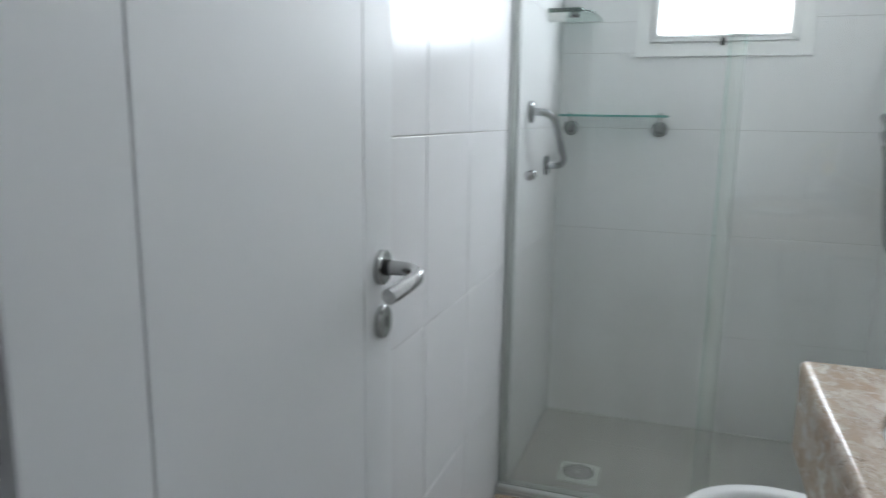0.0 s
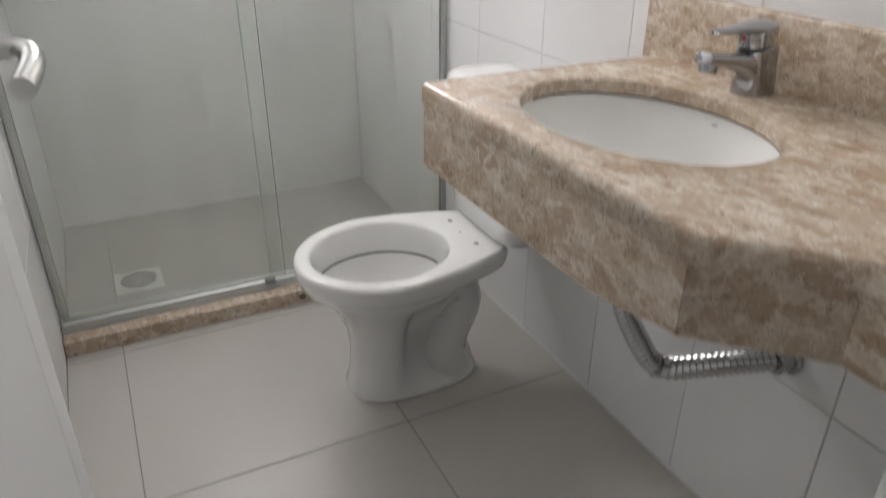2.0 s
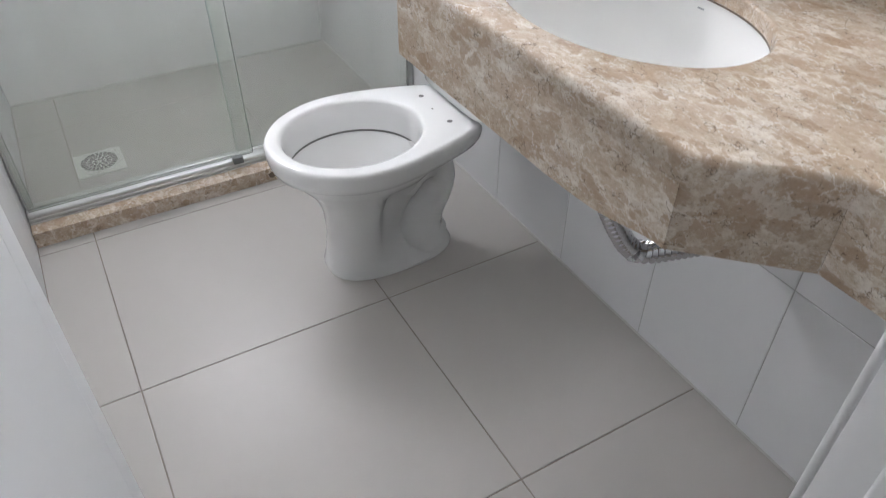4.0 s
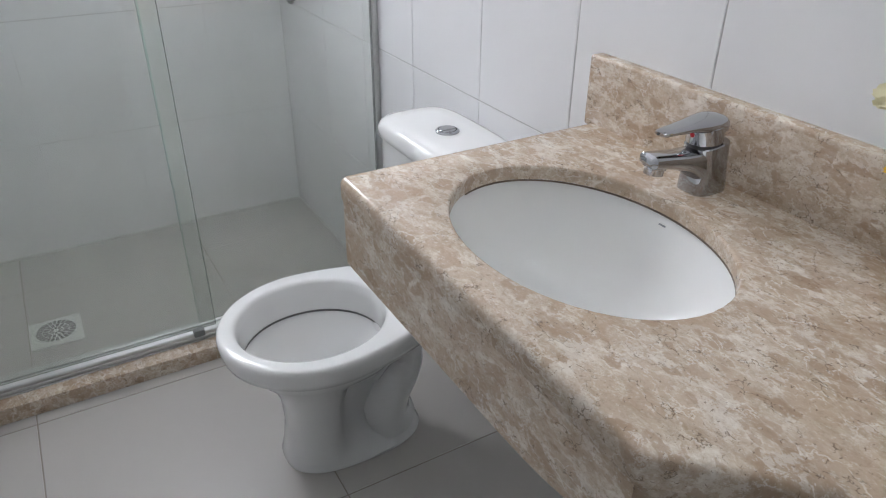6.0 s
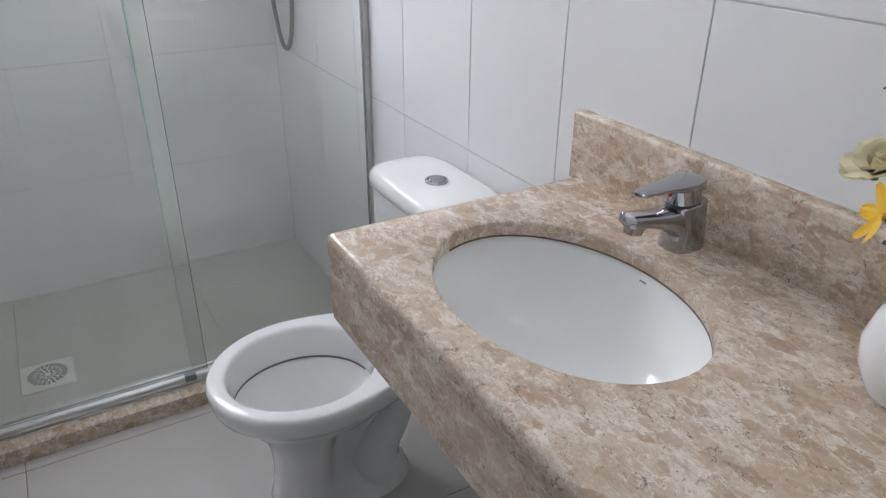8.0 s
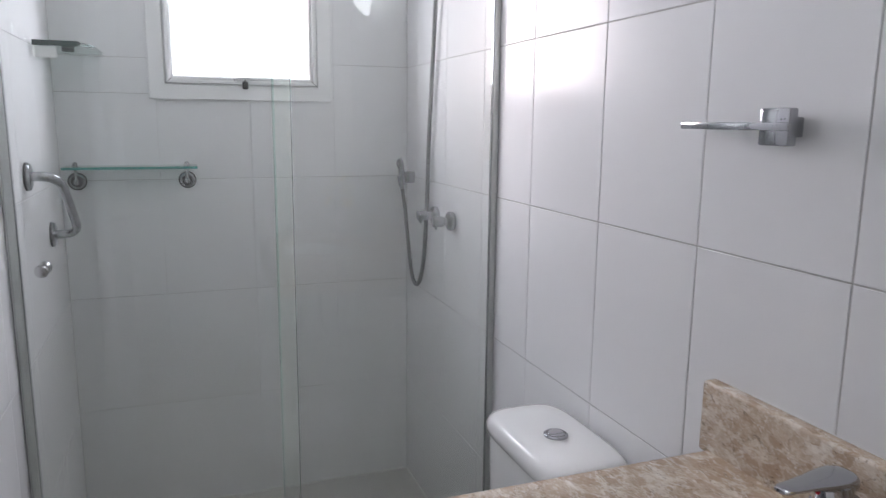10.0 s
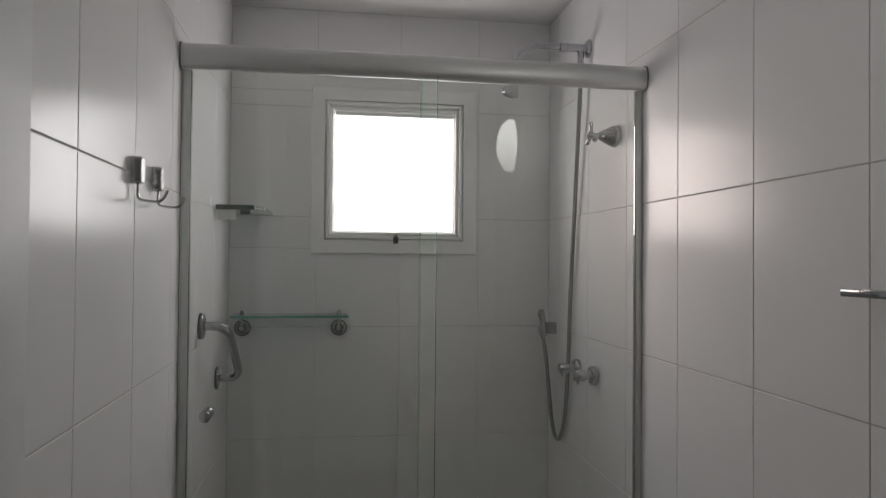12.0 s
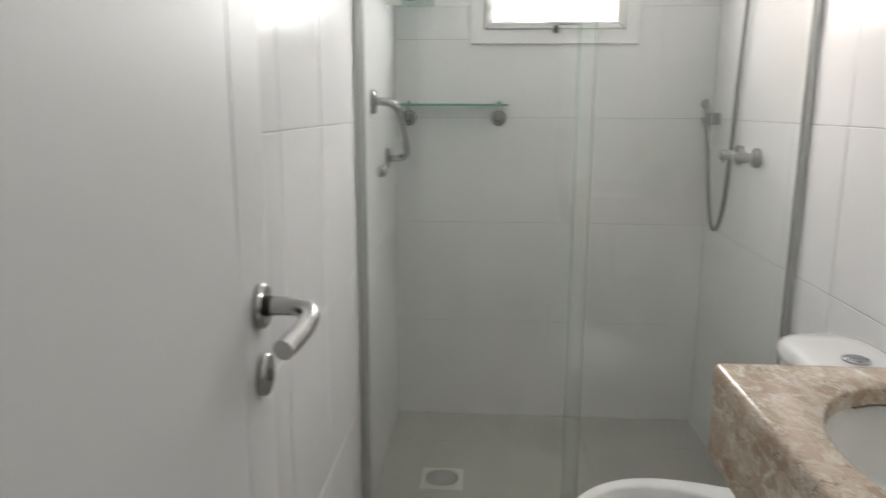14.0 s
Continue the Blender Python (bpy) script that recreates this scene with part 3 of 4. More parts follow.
def build_counter():
    c = thing("vanity_counter", (0.93, -1.31, TOP - 0.14), "beige marble vanity top with deep apron and cut corner", "counter")
    corner = [(0.687 + 0.014 * (1 - math.cos(a)), -0.889 - 0.014 * (1 - math.sin(a))) for a in (radians(15 * k) for k in range(0, 7))]
    # from the wall at the doorway round to the wall behind the toilet
    front = [(0.792, FRONT + 0.002), (0.792, -1.603), (0.687, -1.500)]
    outline = [Vector(p) for p in [(RIGHT - 0.001, -0.889), *corner[::-1], *front[::-1], (RIGHT - 0.001, FRONT + 0.002)]]
    b = bmesh.new()
    levels = [(0.0, TOP - 0.032), (0.0, TOP - 0.010), (0.0025, TOP - 0.004), (0.0065, TOP - 0.0008), (0.011, TOP)]
    rings = []
    for d, z in levels:
        rings.append([b.verts.new((p.x, p.y, z)) for p in offset(outline, d)])
    for r0, r1 in zip(rings, rings[1:]):
        for i in range(len(outline)):
            j = (i + 1) % len(outline)
            b.faces.new((r0[i], r0[j], r1[j], r1[i]))
    hole = []
    for k, z in ((1.022, TOP), (1.006, TOP - 0.0015), (1.0, TOP - 0.006), (1.0, TOP - 0.018), (1.0, TOP - 0.022)):
        hole.append([b.verts.new((BX + BA * k * math.cos(2 * math.pi * i / 56), BY + BB * k * math.sin(2 * math.pi * i / 56), z)) for i in range(56)])
    for r0, r1 in zip(hole, hole[1:]):
        for i in range(56):
            j = (i + 1) % 56
            b.faces.new((r0[i], r0[j], r1[j], r1[i]))

    def fill(outer, inner):
        edges = []
        for r in (outer, inner):
            for i in range(len(r)):
                e = b.edges.get((r[i], r[(i + 1) % len(r)])) or b.edges.new((r[i], r[(i + 1) % len(r)]))
                edges.append(e)
        bmesh.ops.triangle_fill(b, use_beauty=True, use_dissolve=False, edges=edges)

    fill(rings[-1], hole[0])
    fill(rings[0], hole[-1])
    part("top_slab", b, MARBLE, c, "polished beige marble slab with oval cut-out", sharp=50)
    hi = TOP - 0.0325

    # mitred strips under the slab; the front one sweeps up towards the cut corner
    ys = [-0.904, -1.30, -1.355, -1.39, -1.42, -1.445, -1.465, -1.484, -1.500]
    zs = [0.742, 0.743, 0.745, 0.748, 0.753, 0.759, 0.764, 0.767, 0.768]

    def strip(stations):
        return loft([[Vector((xo, yo, hi)), Vector((xi, yi, hi)), Vector((xi, yi, z)), Vector((xo, yo, z))] for xo, yo, xi, yi, z in stations])

    part("apron", strip([(0.688, y, 0.708, y if y > -1.49 else -1.492, z) for y, z in zip(ys, zs)]), MARBLE, c, smooth=False)
    part("apron", strip([(0.6882, -1.5003, 0.7082, -1.4923, 0.768), (0.793, -1.6035, 0.813, -1.5952, 0.768)]), MARBLE, c, smooth=False)
    part("apron", strip([(0.793, -1.6039, 0.813, -1.5956, 0.768), (0.793, FRONT + 0.002, 0.813, FRONT + 0.002, 0.768)]), MARBLE, c, smooth=False)
    part("apron", strip([(0.710, -0.890, 0.710, -0.910, 0.742), (1.178, -0.890, 1.178, -0.910, 0.742)]), MARBLE, c, smooth=False)
    s = box(1.1525, FRONT + 0.002, TOP - 0.008, RIGHT - 0.0005, -0.872, TOP + 0.112, 0.005, 3)
    part("backsplash", s, MARBLE, c, "upright marble strip against the tiles")


build_counter()


def build_basin():
    s = thing("wash_basin", (BX, BY, TOP - 0.17), "white oval ceramic undermount wash basin", "basin")
    prof = [(1.07, -0.0255), (1.035, -0.0255), (1.03, -0.032), (1.015, -0.050), (0.96, -0.080), (0.86, -0.112), (0.70, -0.138), (0.48, -0.154), (0.22, -0.161), (0.12, -0.163)]
    outer = [(0.14, -0.178), (0.30, -0.174), (0.56, -0.166), (0.80, -0.146), (0.97, -0.112), (1.07, -0.070), (1.12, -0.045), (1.12, -0.0265)]
    rings = [super_ring(BX, BY, TOP + z, BA * k, BB * k, 2.05, 56) for k, z in prof + outer]
    b = loft(rings, (False, False))
    part("bowl", b, BASIN_GLAZE, s, sharp=60)
    # thin dark line along the rear seam of bowl and slab
    seam = [Vector((BX + BA * 1.004 * math.cos(a), BY + BB * 1.004 * math.sin(a), TOP - 0.0240)) for a in (radians(-70 + 5 * k) for k in range(37))]
    part("seam_line", tube(seam, 0.0014, 8), DOOR_CORE, s, "dark line under the slab along the rear of the bowl")
    dz = TOP - 0.163
    part("waste", lathe([(0.026, 0.001), (0.026, 0.004), (0.021, 0.005), (0.017, 0.001), (0.003, 0.0005)], pose(BX, BY, dz), 28), CHROME, s, "chrome basin waste")
    # printed mark on the wall of the bowl
    for i in range(4):
        y = -1.169 - 0.0030 * i
        part("printed_mark", box(1.0445, y - 0.0021, 0.8380 + 0.0004 * (i % 2), 1.0462, y, 0.8402), INK, s, "grey printed bar", smooth=False)


build_basin()


def build_tap():
    cx, cy, z0 = 1.112, -1.172, TOP
    s = thing("basin_mixer_tap", (cx, cy, z0), "chrome single-lever basin mixer tap", "tap")
    X, Y, Z = Vector((1, 0, 0)), Vector((0, 1, 0)), Vector((0, 0, 1))
    col = [super_ring(cx + dx, cy, z0 + z, a, b2, 3.2, 32) for dx, z, a, b2 in
           ((0.000, 0.0005, 0.0300, 0.0255), (0.000, 0.003, 0.0305, 0.0258), (-0.001, 0.020, 0.0290, 0.0248), (-0.003, 0.040, 0.0276, 0.0244), (-0.005, 0.060, 0.0270, 0.0244), (-0.006, 0.0700, 0.0268, 0.0244), (-0.006, 0.0715, 0.0250, 0.0228))]
    for ring in col[-3:]:
        for p in ring:
            p.z += 0.14 * (p.x - cx)
    part("body", loft(col), CHROME, s)
    path = [(cx + 0.006, 0.040, 0.0205, 0.027), (cx - 0.020, 0.0415, 0.0218, 0.0255), (cx - 0.030, 0.0455, 0.0216, 0.0200), (cx - 0.042, 0.0500, 0.0208, 0.0155), (cx - 0.058, 0.0535, 0.0192, 0.0125), (cx - 0.080, 0.0582, 0.0178, 0.0104),
            (cx - 0.100, 0.0615, 0.0173, 0.0098), (cx - 0.110, 0.0630, 0.0166, 0.0090), (cx - 0.1130, 0.0630, 0.0120, 0.0058)]
    rings = [section((x, cy, z0 + z), Y, (Vector((0.10, 0, 1))).normalized(), w, h, 3.0) for x, z, w, h in path]
    spout = part("spout", loft(rings), CHROME, s)
    m = pose(cx - 0.0965, cy, z0 + 0.0575, 180, 8, 0)
    part("aerator", lathe([(0.0150, 0), (0.0150, 0.0065), (0.0130, 0.0075), (0.0130, 0.0150), (0.0100, 0.0160)], m, 28), CHROME, spout, "ribbed chrome aerator")
    part("seam", lathe([(0.0222, 0.068), (0.0222, 0.0765)], pose(cx - 0.004, cy, z0, 0, -7, 0), 32), DARK, s, "dark joint below the cap")
    cap = part("cap", lathe([(0.0232, 0.0738), (0.0246, 0.0748), (0.0244, 0.084), (0.0232, 0.096), (0.017, 0.1020)], pose(cx - 0.003, cy, z0, 0, -7, 0), 36), CHROME, s)
    part("hot_cold_mark", lathe([(0.0034, 0), (0.0034, 0.001), (0.0016, 0.0015)], pose(cx - 0.0372, cy, z0 + 0.0845, 0, -95, 0), 14), RED, cap, "small red dot")
    lev = [(cx + 0.0125, 0.0930, 0.010, 0.008), (cx + 0.0100, 0.0935, 0.0180, 0.0125), (cx + 0.000, 0.0955, 0.0222, 0.0135), (cx - 0.014, 0.0970, 0.0226, 0.0122), (cx - 0.030, 0.0978, 0.0206, 0.0098),
           (cx - 0.050, 0.0985, 0.0165, 0.0062), (cx - 0.078, 0.0980, 0.0128, 0.0046), (cx - 0.094, 0.0972, 0.0112, 0.0040), (cx - 0.099, 0.0968, 0.0085, 0.0022)]
    lever = part("lever", loft([section((x, cy, z0 + z), Y, Z, w, h, 2.6) for x, z, w, h in lev]), CHROME, s)
    part("set_screw_cap", lathe([(0.002, 0), (0.002, 0.0006)], pose(cx - 0.0992, cy + 0.002, z0 + 0.0968, 0, -90, 0), 10), DARK, lever)


build_tap()


def build_waste_pipe():
    s = thing("waste_pipe", (1.178, -1.301, 0.453), "ribbed chrome flexible waste pipe from basin to wall", "pipe")
    pts = [(0.893, -1.183, 0.700), (0.893, -1.183, 0.62), (0.902, -1.200, 0.560), (0.922, -1.232, 0.500), (0.935, -1.246, 0.480), (0.965, -1.254, 0.469), (1.03, -1.268, 0.463), (1.10, -1.283, 0.458), (1.150, -1.295, 0.454)]
    part("hose", corrugated(pts[4:], 0.0150, 0.0055, 0.0118, 24), PIPE_CHROME, s, "widely ribbed chrome hose")
    part("neck", corrugated(pts[1:5], 0.0175, 0.0012, 0.0085, 24), PIPE_CHROME, s, "tightly ribbed chrome neck")
    part("collar", tube([(0.893, -1.183, 0.705), (0.893, -1.183, 0.612), (0.894, -1.185, 0.608)], [0.0215, 0.0215, 0.019], 24), PIPE_CHROME, s)
    m = pose(RIGHT - 0.0005, -1.3015, 0.453, 0, -90, 0)
    part("flange", lathe([(0.029, 0), (0.029, 0.003), (0.025, 0.007), (0.0215, 0.009), (0.0215, 0.034), (0.019, 0.036)], m, 30), CHROME, s, "chrome wall flange")


build_waste_pipe()


# ---------------------------------------------------------------- toilet
def bowl_outline(grow, z, n=72, shift=0.0):
    """Egg-shaped rim: round in front, narrowing to a straight hinge edge."""
    cx, cy, a, b = 0.752, -0.536, 0.215 + grow, 0.190 + grow
    back, half = 1.022 + grow, 0.120 + grow
    pts = []
    for i in range(n):
        t = 2 * math.pi * i / n
        c, s = math.cos(t), math.sin(t)
        if c <= 0:
            pts.append(Vector((cx + a * c + shift, cy + b * s, z)))
            continue
        # along the tapering side, round the corner, then across the back edge
        u = (t if t < math.pi else 2 * math.pi - t) / (math.pi / 2)
        f = min(1.0, (1 - u) / 0.66)
        w = b + (half - b) * f ** 1.55
        if u < 0.34:
            w = half * (u / 0.34)
        edge = max(0.0, 1 - abs(u - 0.34) / 0.10)
        pts.append(Vector((cx + (back - cx) * f - 0.003 * edge + shift, cy + math.copysign(w * (1 - 0.02 * edge), s), z)))
    return pts


def build_toilet():
    s = thing("toilet", (0.82, -0.535, FLOOR), "white ceramic close-coupled toilet without a seat", "toilet")
    rim_z = 0.397
    n = 72

    def hole(k, z, dx=0.0):
        return [Vector((0.741 + dx + 0.165 * k * math.cos(2 * math.pi * i / n), -0.536 + 0.145 * k * math.sin(2 * math.pi * i / n), z)) for i in range(n)]

    rings = [bowl_outline(-0.045, rim_z - 0.062), bowl_outline(-0.020, rim_z - 0.060), bowl_outline(-0.008, rim_z - 0.053), bowl_outline(-0.003, rim_z - 0.038), bowl_outline(0.0, rim_z - 0.014), bowl_outline(-0.0015, rim_z - 0.006), bowl_outline(-0.005, rim_z - 0.0015), bowl_outline(-0.010, rim_z),
             hole(1.06, rim_z), hole(1.02, rim_z - 0.002), hole(0.99, rim_z - 0.008), hole(0.965, rim_z - 0.030), hole(0.935, rim_z - 0.070), hole(0.945, rim_z - 0.078)]
    bowl = part("bowl", loft(rings, (False, False)), CERAMIC, s, sharp=50)
    # grey band puts the shade of the gap under the rim into colour
    inner = [hole(0.955, rim_z - 0.076), hole(0.945, rim_z - 0.084)]
    part("rim_gap", loft(inner, (False, False)), SHADOW_GAP, bowl, "grey band painted as shade under the rim")
    inside = [hole(0.975, rim_z - 0.081), hole(0.90, rim_z - 0.092), hole(0.76, rim_z - 0.112, 0.003), hole(0.58, rim_z - 0.140, 0.008), hole(0.42, rim_z - 0.170, 0.014), hole(0.33, rim_z - 0.20, 0.02)]
    part("bowl_inside", loft(inside, (False, True)), CERAMIC, bowl, sharp=60)
    ped = []
    for z, x0, x1, w, p in ((FLOOR + 0.0005, 0.642, 0.985, 0.102, 2.6), (0.028, 0.642, 0.985, 0.103, 2.6), (0.06, 0.650, 0.972, 0.098, 2.5), (0.12, 0.657, 0.945, 0.097, 2.4), (0.19, 0.652, 0.935, 0.103, 2.3), (0.25, 0.633, 0.935, 0.118, 2.2), (0.30, 0.592, 0.93, 0.146, 2.2), (0.325, 0.572, 0.955, 0.157, 2.2), (0.338, 0.566, 0.955, 0.160, 2.2)):
        ring = super_ring((x0 + x1) / 2, -0.535, z, (x1 - x0) / 2, w, p, 64)
        out = []
        for v in ring:
            # the flanks fall back behind the front column
            f = max(0.0, min(1.0, (v.x - 0.745) / 0.05))
            up = max(0.0, min(1.0, (z - 0.035) / 0.04)) * max(0.0, min(1.0, (0.302 - z) / 0.085))
            v.y = -0.535 + (v.y + 0.535) * (1 - 0.64 * f * up)
            out.append(v)
        ped.append(out)
    part("pedestal", loft(ped, (True, False)), CERAMIC, s, sharp=60)
    trap = smooth_path([(0.862, -0.535, 0.200), (0.892, -0.535, 0.248), (0.930, -0.535, 0.262), (0.952, -0.535, 0.234), (0.940, -0.535, 0.188), (0.908, -0.535, 0.142), (0.892, -0.535, 0.095), (0.905, -0.535, 0.050)], 6)
    rr = [0.034, 0.042, 0.046, 0.050, 0.055, 0.062, 0.068, 0.072]
    rads = [float(np.interp(i / (len(trap) - 1) * 7, range(8), rr)) for i in range(len(trap))]
    tb = tube(trap, rads, 22)
    for v in tb.verts:
        v.co.y = -0.535 + (v.co.y + 0.535) * 1.30
    part("trapway", tb, CERAMIC, s, "moulded trapway on the flank", sharp=70)
    shelf = [super_ring(x, -0.535, z, ax, w, 3, 40) for x, z, ax, w in ((0.925, 0.262, 0.045, 0.040), (0.945, 0.300, 0.058, 0.066), (0.963, 0.335, 0.056, 0.094), (0.972, 0.352, 0.050, 0.106))]
    part("tank_shelf", loft(shelf), CERAMIC, s)
    # flat grey discs stand for the dark inside the holes
    for y in (-0.466, -0.607):
        part("bolt_hole", lathe([(0.0065, 0), (0.0065, 0.0006)], pose(0.957, y, rim_z), 16), SHADOW_GAP, bowl, "empty seat bolt hole")
    part("bolt_hole", lathe([(0.0025, 0), (0.0025, 0.0005)], pose(0.950, -0.536, rim_z), 12), SHADOW_GAP, bowl)
    ty = -0.532
    tank = [super_ring(1.074 + dx, ty, z, a, b, 5, 48) for z, dx, a, b in ((0.402, 0.006, 0.078, 0.150), (0.408, 0.004, 0.084, 0.157), (0.50, 0.002, 0.088, 0.162), (0.65, 0, 0.091, 0.166), (0.7210, 0, 0.092, 0.167))]
    tk = part("tank", loft(tank), CERAMIC, s, sharp=60)
    lid = [super_ring(1.074, ty, z, a, b, p, 48) for z, a, b, p in ((0.7215, 0.095, 0.171, 5), (0.7240, 0.0985, 0.1745, 5), (0.7390, 0.0985, 0.1745, 5), (0.7520, 0.095, 0.170, 4.6), (0.7590, 0.088, 0.162, 4.2), (0.7620, 0.076, 0.150, 4), (0.7630, 0.05, 0.12, 3.5))]
    ld = part("tank_lid", loft(lid), CERAMIC, s, sharp=60)
    btn = lathe([(0.0255, 0), (0.0255, 0.0035), (0.023, 0.0055), (0.0205, 0.0055), (0.0195, 0.003)], pose(1.073, ty - 0.012, 0.7628), 36)
    part("flush_ring", btn, CHROME, ld, "chrome flush button ring")
    b = lathe([(0.0188, 0.0005), (0.0188, 0.0055), (0.017, 0.007)], pose(1.073, ty - 0.012, 0.7628), 36)
    part("flush_button", b, CHROME, ld, "chrome dual flush button")
    part("button_split", box(1.0555, ty - 0.0195, 0.7685, 1.0905, ty - 0.0185, 0.7702), GREY_PLASTIC, ld, smooth=False)


build_toilet()


# ---------------------------------------------------------------- shower fittings
def build_shower():
    y, z = 0.418, 2.136
    s = thing("shower", (RIGHT, y, z), "chrome wall shower arm with small round head", "shower")
    m = pose(RIGHT - 0.0005, y, z, 0, -90, 0)
    part("flange", lathe([(0.030, 0), (0.030, 0.003), (0.024, 0.010), (0.014, 0.013), (0.0125, 0.03)], m, 30), CHROME, s)
    tee = tube([(1.155, y, z), (1.105, y, z)], 0.0135, 18)
    tube([(1.152, y, z + 0.004), (1.152, y, z - 0.055)], 0.0105, 16, bm=tee)
    tube([(1.104, y, z), (1.082, y, z)], 0.0155, 8, bm=tee)
    part("tee", tee, CHROME, s, "chrome diverter tee")
    arm = smooth_path([(1.10, y, z), (1.05, y, z), (1.00, y, z - 0.001), (0.962, y, z - 0.014), (0.940, y, z - 0.045), (0.937, y, z - 0.09), (0.932, y, z - 0.120)], 6)
    part("arm", tube(arm, 0.0095, 16), CHROME, s)
    hm = pose(0.933, y, z - 0.115, 180, 20, 0)
    part("head", lathe([(0.010, 0), (0.013, 0.006), (0.0165, 0.010), (0.0175, 0.020), (0.025, 0.032), (0.0275, 0.040), (0.0275, 0.052), (0.024, 0.0535), (0.0225, 0.050), (0.004, 0.049)], hm, 30), CHROME, s, "chrome shower head")
    h = thing("hand_shower", (RIGHT, 0.755, 1.20), "small chrome hand shower on a wall bracket with steel hose", "hand shower")
    part("hose", corrugated([(1.152, y, z - 0.055), (1.157, 0.445, 1.95), (1.164, 0.502, 1.65), (1.166, 0.548, 1.35), (1.166, 0.568, 1.10), (1.166, 0.598, 0.92), (1.166, 0.640, 0.835), (1.164, 0.685, 0.812), (1.160, 0.716, 0.845), (1.152, 0.733, 0.95), (1.142, 0.742, 1.08), (1.132, 0.747, 1.16)], 0.0066, 0.0013, 0.0075, 10), HOSE_STEEL, h, "ribbed steel shower hose")
    part("bracket", box(1.140, 0.737, 1.180, RIGHT - 0.0005, 0.772, 1.222, 0.005, 3), CHROME, h)
    part("cradle", lathe([(0.013, 0), (0.014, 0.02), (0.015, 0.035)], pose(1.132, 0.748, 1.172, 0, -8, 0), 18), CHROME, h)
    part("spray_handle", tube(smooth_path([(1.131, 0.748, 1.16), (1.130, 0.748, 1.215), (1.127, 0.749, 1.252), (1.121, 0.749, 1.268)], 5), [0.0085, 0.0085, 0.009, 0.0095, 0.010] + [0.011] * 11, 16), CHROME, h)
    part("trigger", tube([(1.124, 0.742, 1.222), (1.108, 0.740, 1.256)], 0.0035, 8), CHROME, h)

    v = thing("shower_valve", (RIGHT, 0.345, 1.090), "chrome wall valve with round knob and thick flange", "valve", "shower valves on the tile wall")
    m = pose(RIGHT - 0.0005, 0.345, 1.090, 0, -90, 0)
    part("flange", lathe([(0.0290, 0), (0.0305, 0.002), (0.0305, 0.014), (0.0290, 0.017), (0.0225, 0.0175), (0.0215, 0.0135), (0.017, 0.0125)], m, 36), CHROME, v)
    part("body", lathe([(0.0195, 0.012), (0.0190, 0.019), (0.0135, 0.021), (0.0135, 0.036)], m, 28), STEEL, v)
    part("knob", lathe([(0.0140, 0.034), (0.0170, 0.037), (0.0172, 0.066), (0.0160, 0.0695), (0.0120, 0.0705)], m, 32), CHROME, v, "round chrome knob")
    part("lever", tube([(1.123, 0.345, 1.078), (1.120, 0.345, 1.064)], [0.0045, 0.0035], 10), CHROME, v)
    copy_thing(v, pose(RIGHT, 0.498, 1.090))

    c = thing("stop_tap", (RIGHT, 0.198, 1.812), "chrome cross-handle stop tap with conical rose", "tap")
    m = pose(RIGHT - 0.0005, 0.198, 1.812, 0, -90, 0)
    part("rose", lathe([(0.032, 0), (0.032, 0.004), (0.027, 0.018), (0.014, 0.044), (0.011, 0.050)], m, 32), CHROME, c)
    part("spindle", lathe([(0.0085, 0.048), (0.0085, 0.066), (0.011, 0.068), (0.011, 0.080), (0.007, 0.084)], m, 20), CHROME, c)
    for k in range(3):
        a = radians(90 + 120 * k)
        d = Vector((0, math.cos(a), math.sin(a)))
        o = Vector((RIGHT - 0.0745, 0.198, 1.812))
        part("handle_arm", tube([o + d * 0.006, o + d * 0.018, o + d * 0.036, o + d * 0.038], [0.005, 0.0055, 0.0068, 0.004], 12), CHROME, c)


build_shower()


def build_grab_bar():
    g = thing("grab_bar", (LEFT, 0.30, 1.255), "bent chrome grab bar on the shower wall", "grab bar")
    a, b = Vector((0, 0.292, 1.255)), Vector((0, 0.590, 1.062))
    e = (b - a).normalized()
    X = Vector((1, 0, 0))
    path = smooth_path([a + X * 0.008, a + X * 0.034, a + X * 0.052 + e * 0.006, a + X * 0.066 + e * 0.022, a + X * 0.074 + e * 0.050, a + X * 0.076 + e * 0.09, b + X * 0.076 - e * 0.09, b + X * 0.074 - e * 0.050, b + X * 0.066 - e * 0.022,
                        b + X * 0.052 - e * 0.006, b + X * 0.034, b + X * 0.008], 6)
    part("bar", tube(path, 0.0125, 18), CHROME, g)
    for p in (a, b):
        m = pose(0.0005, p.y, p.z, 0, 90, 0)
        # black ring stands in for the shadow gap between flange and wall
        part("flange_gap_shade", lathe([(0.0365, 0), (0.0365, 0.005)], m, 32), DARK, g, "black ring painted as the shadow gap behind the flange")
        part("flange", lathe([(0.034, 0.005), (0.036, 0.006), (0.0355, 0.009), (0.031, 0.013), (0.018, 0.015)], m, 32), CHROME, g)


build_grab_bar()


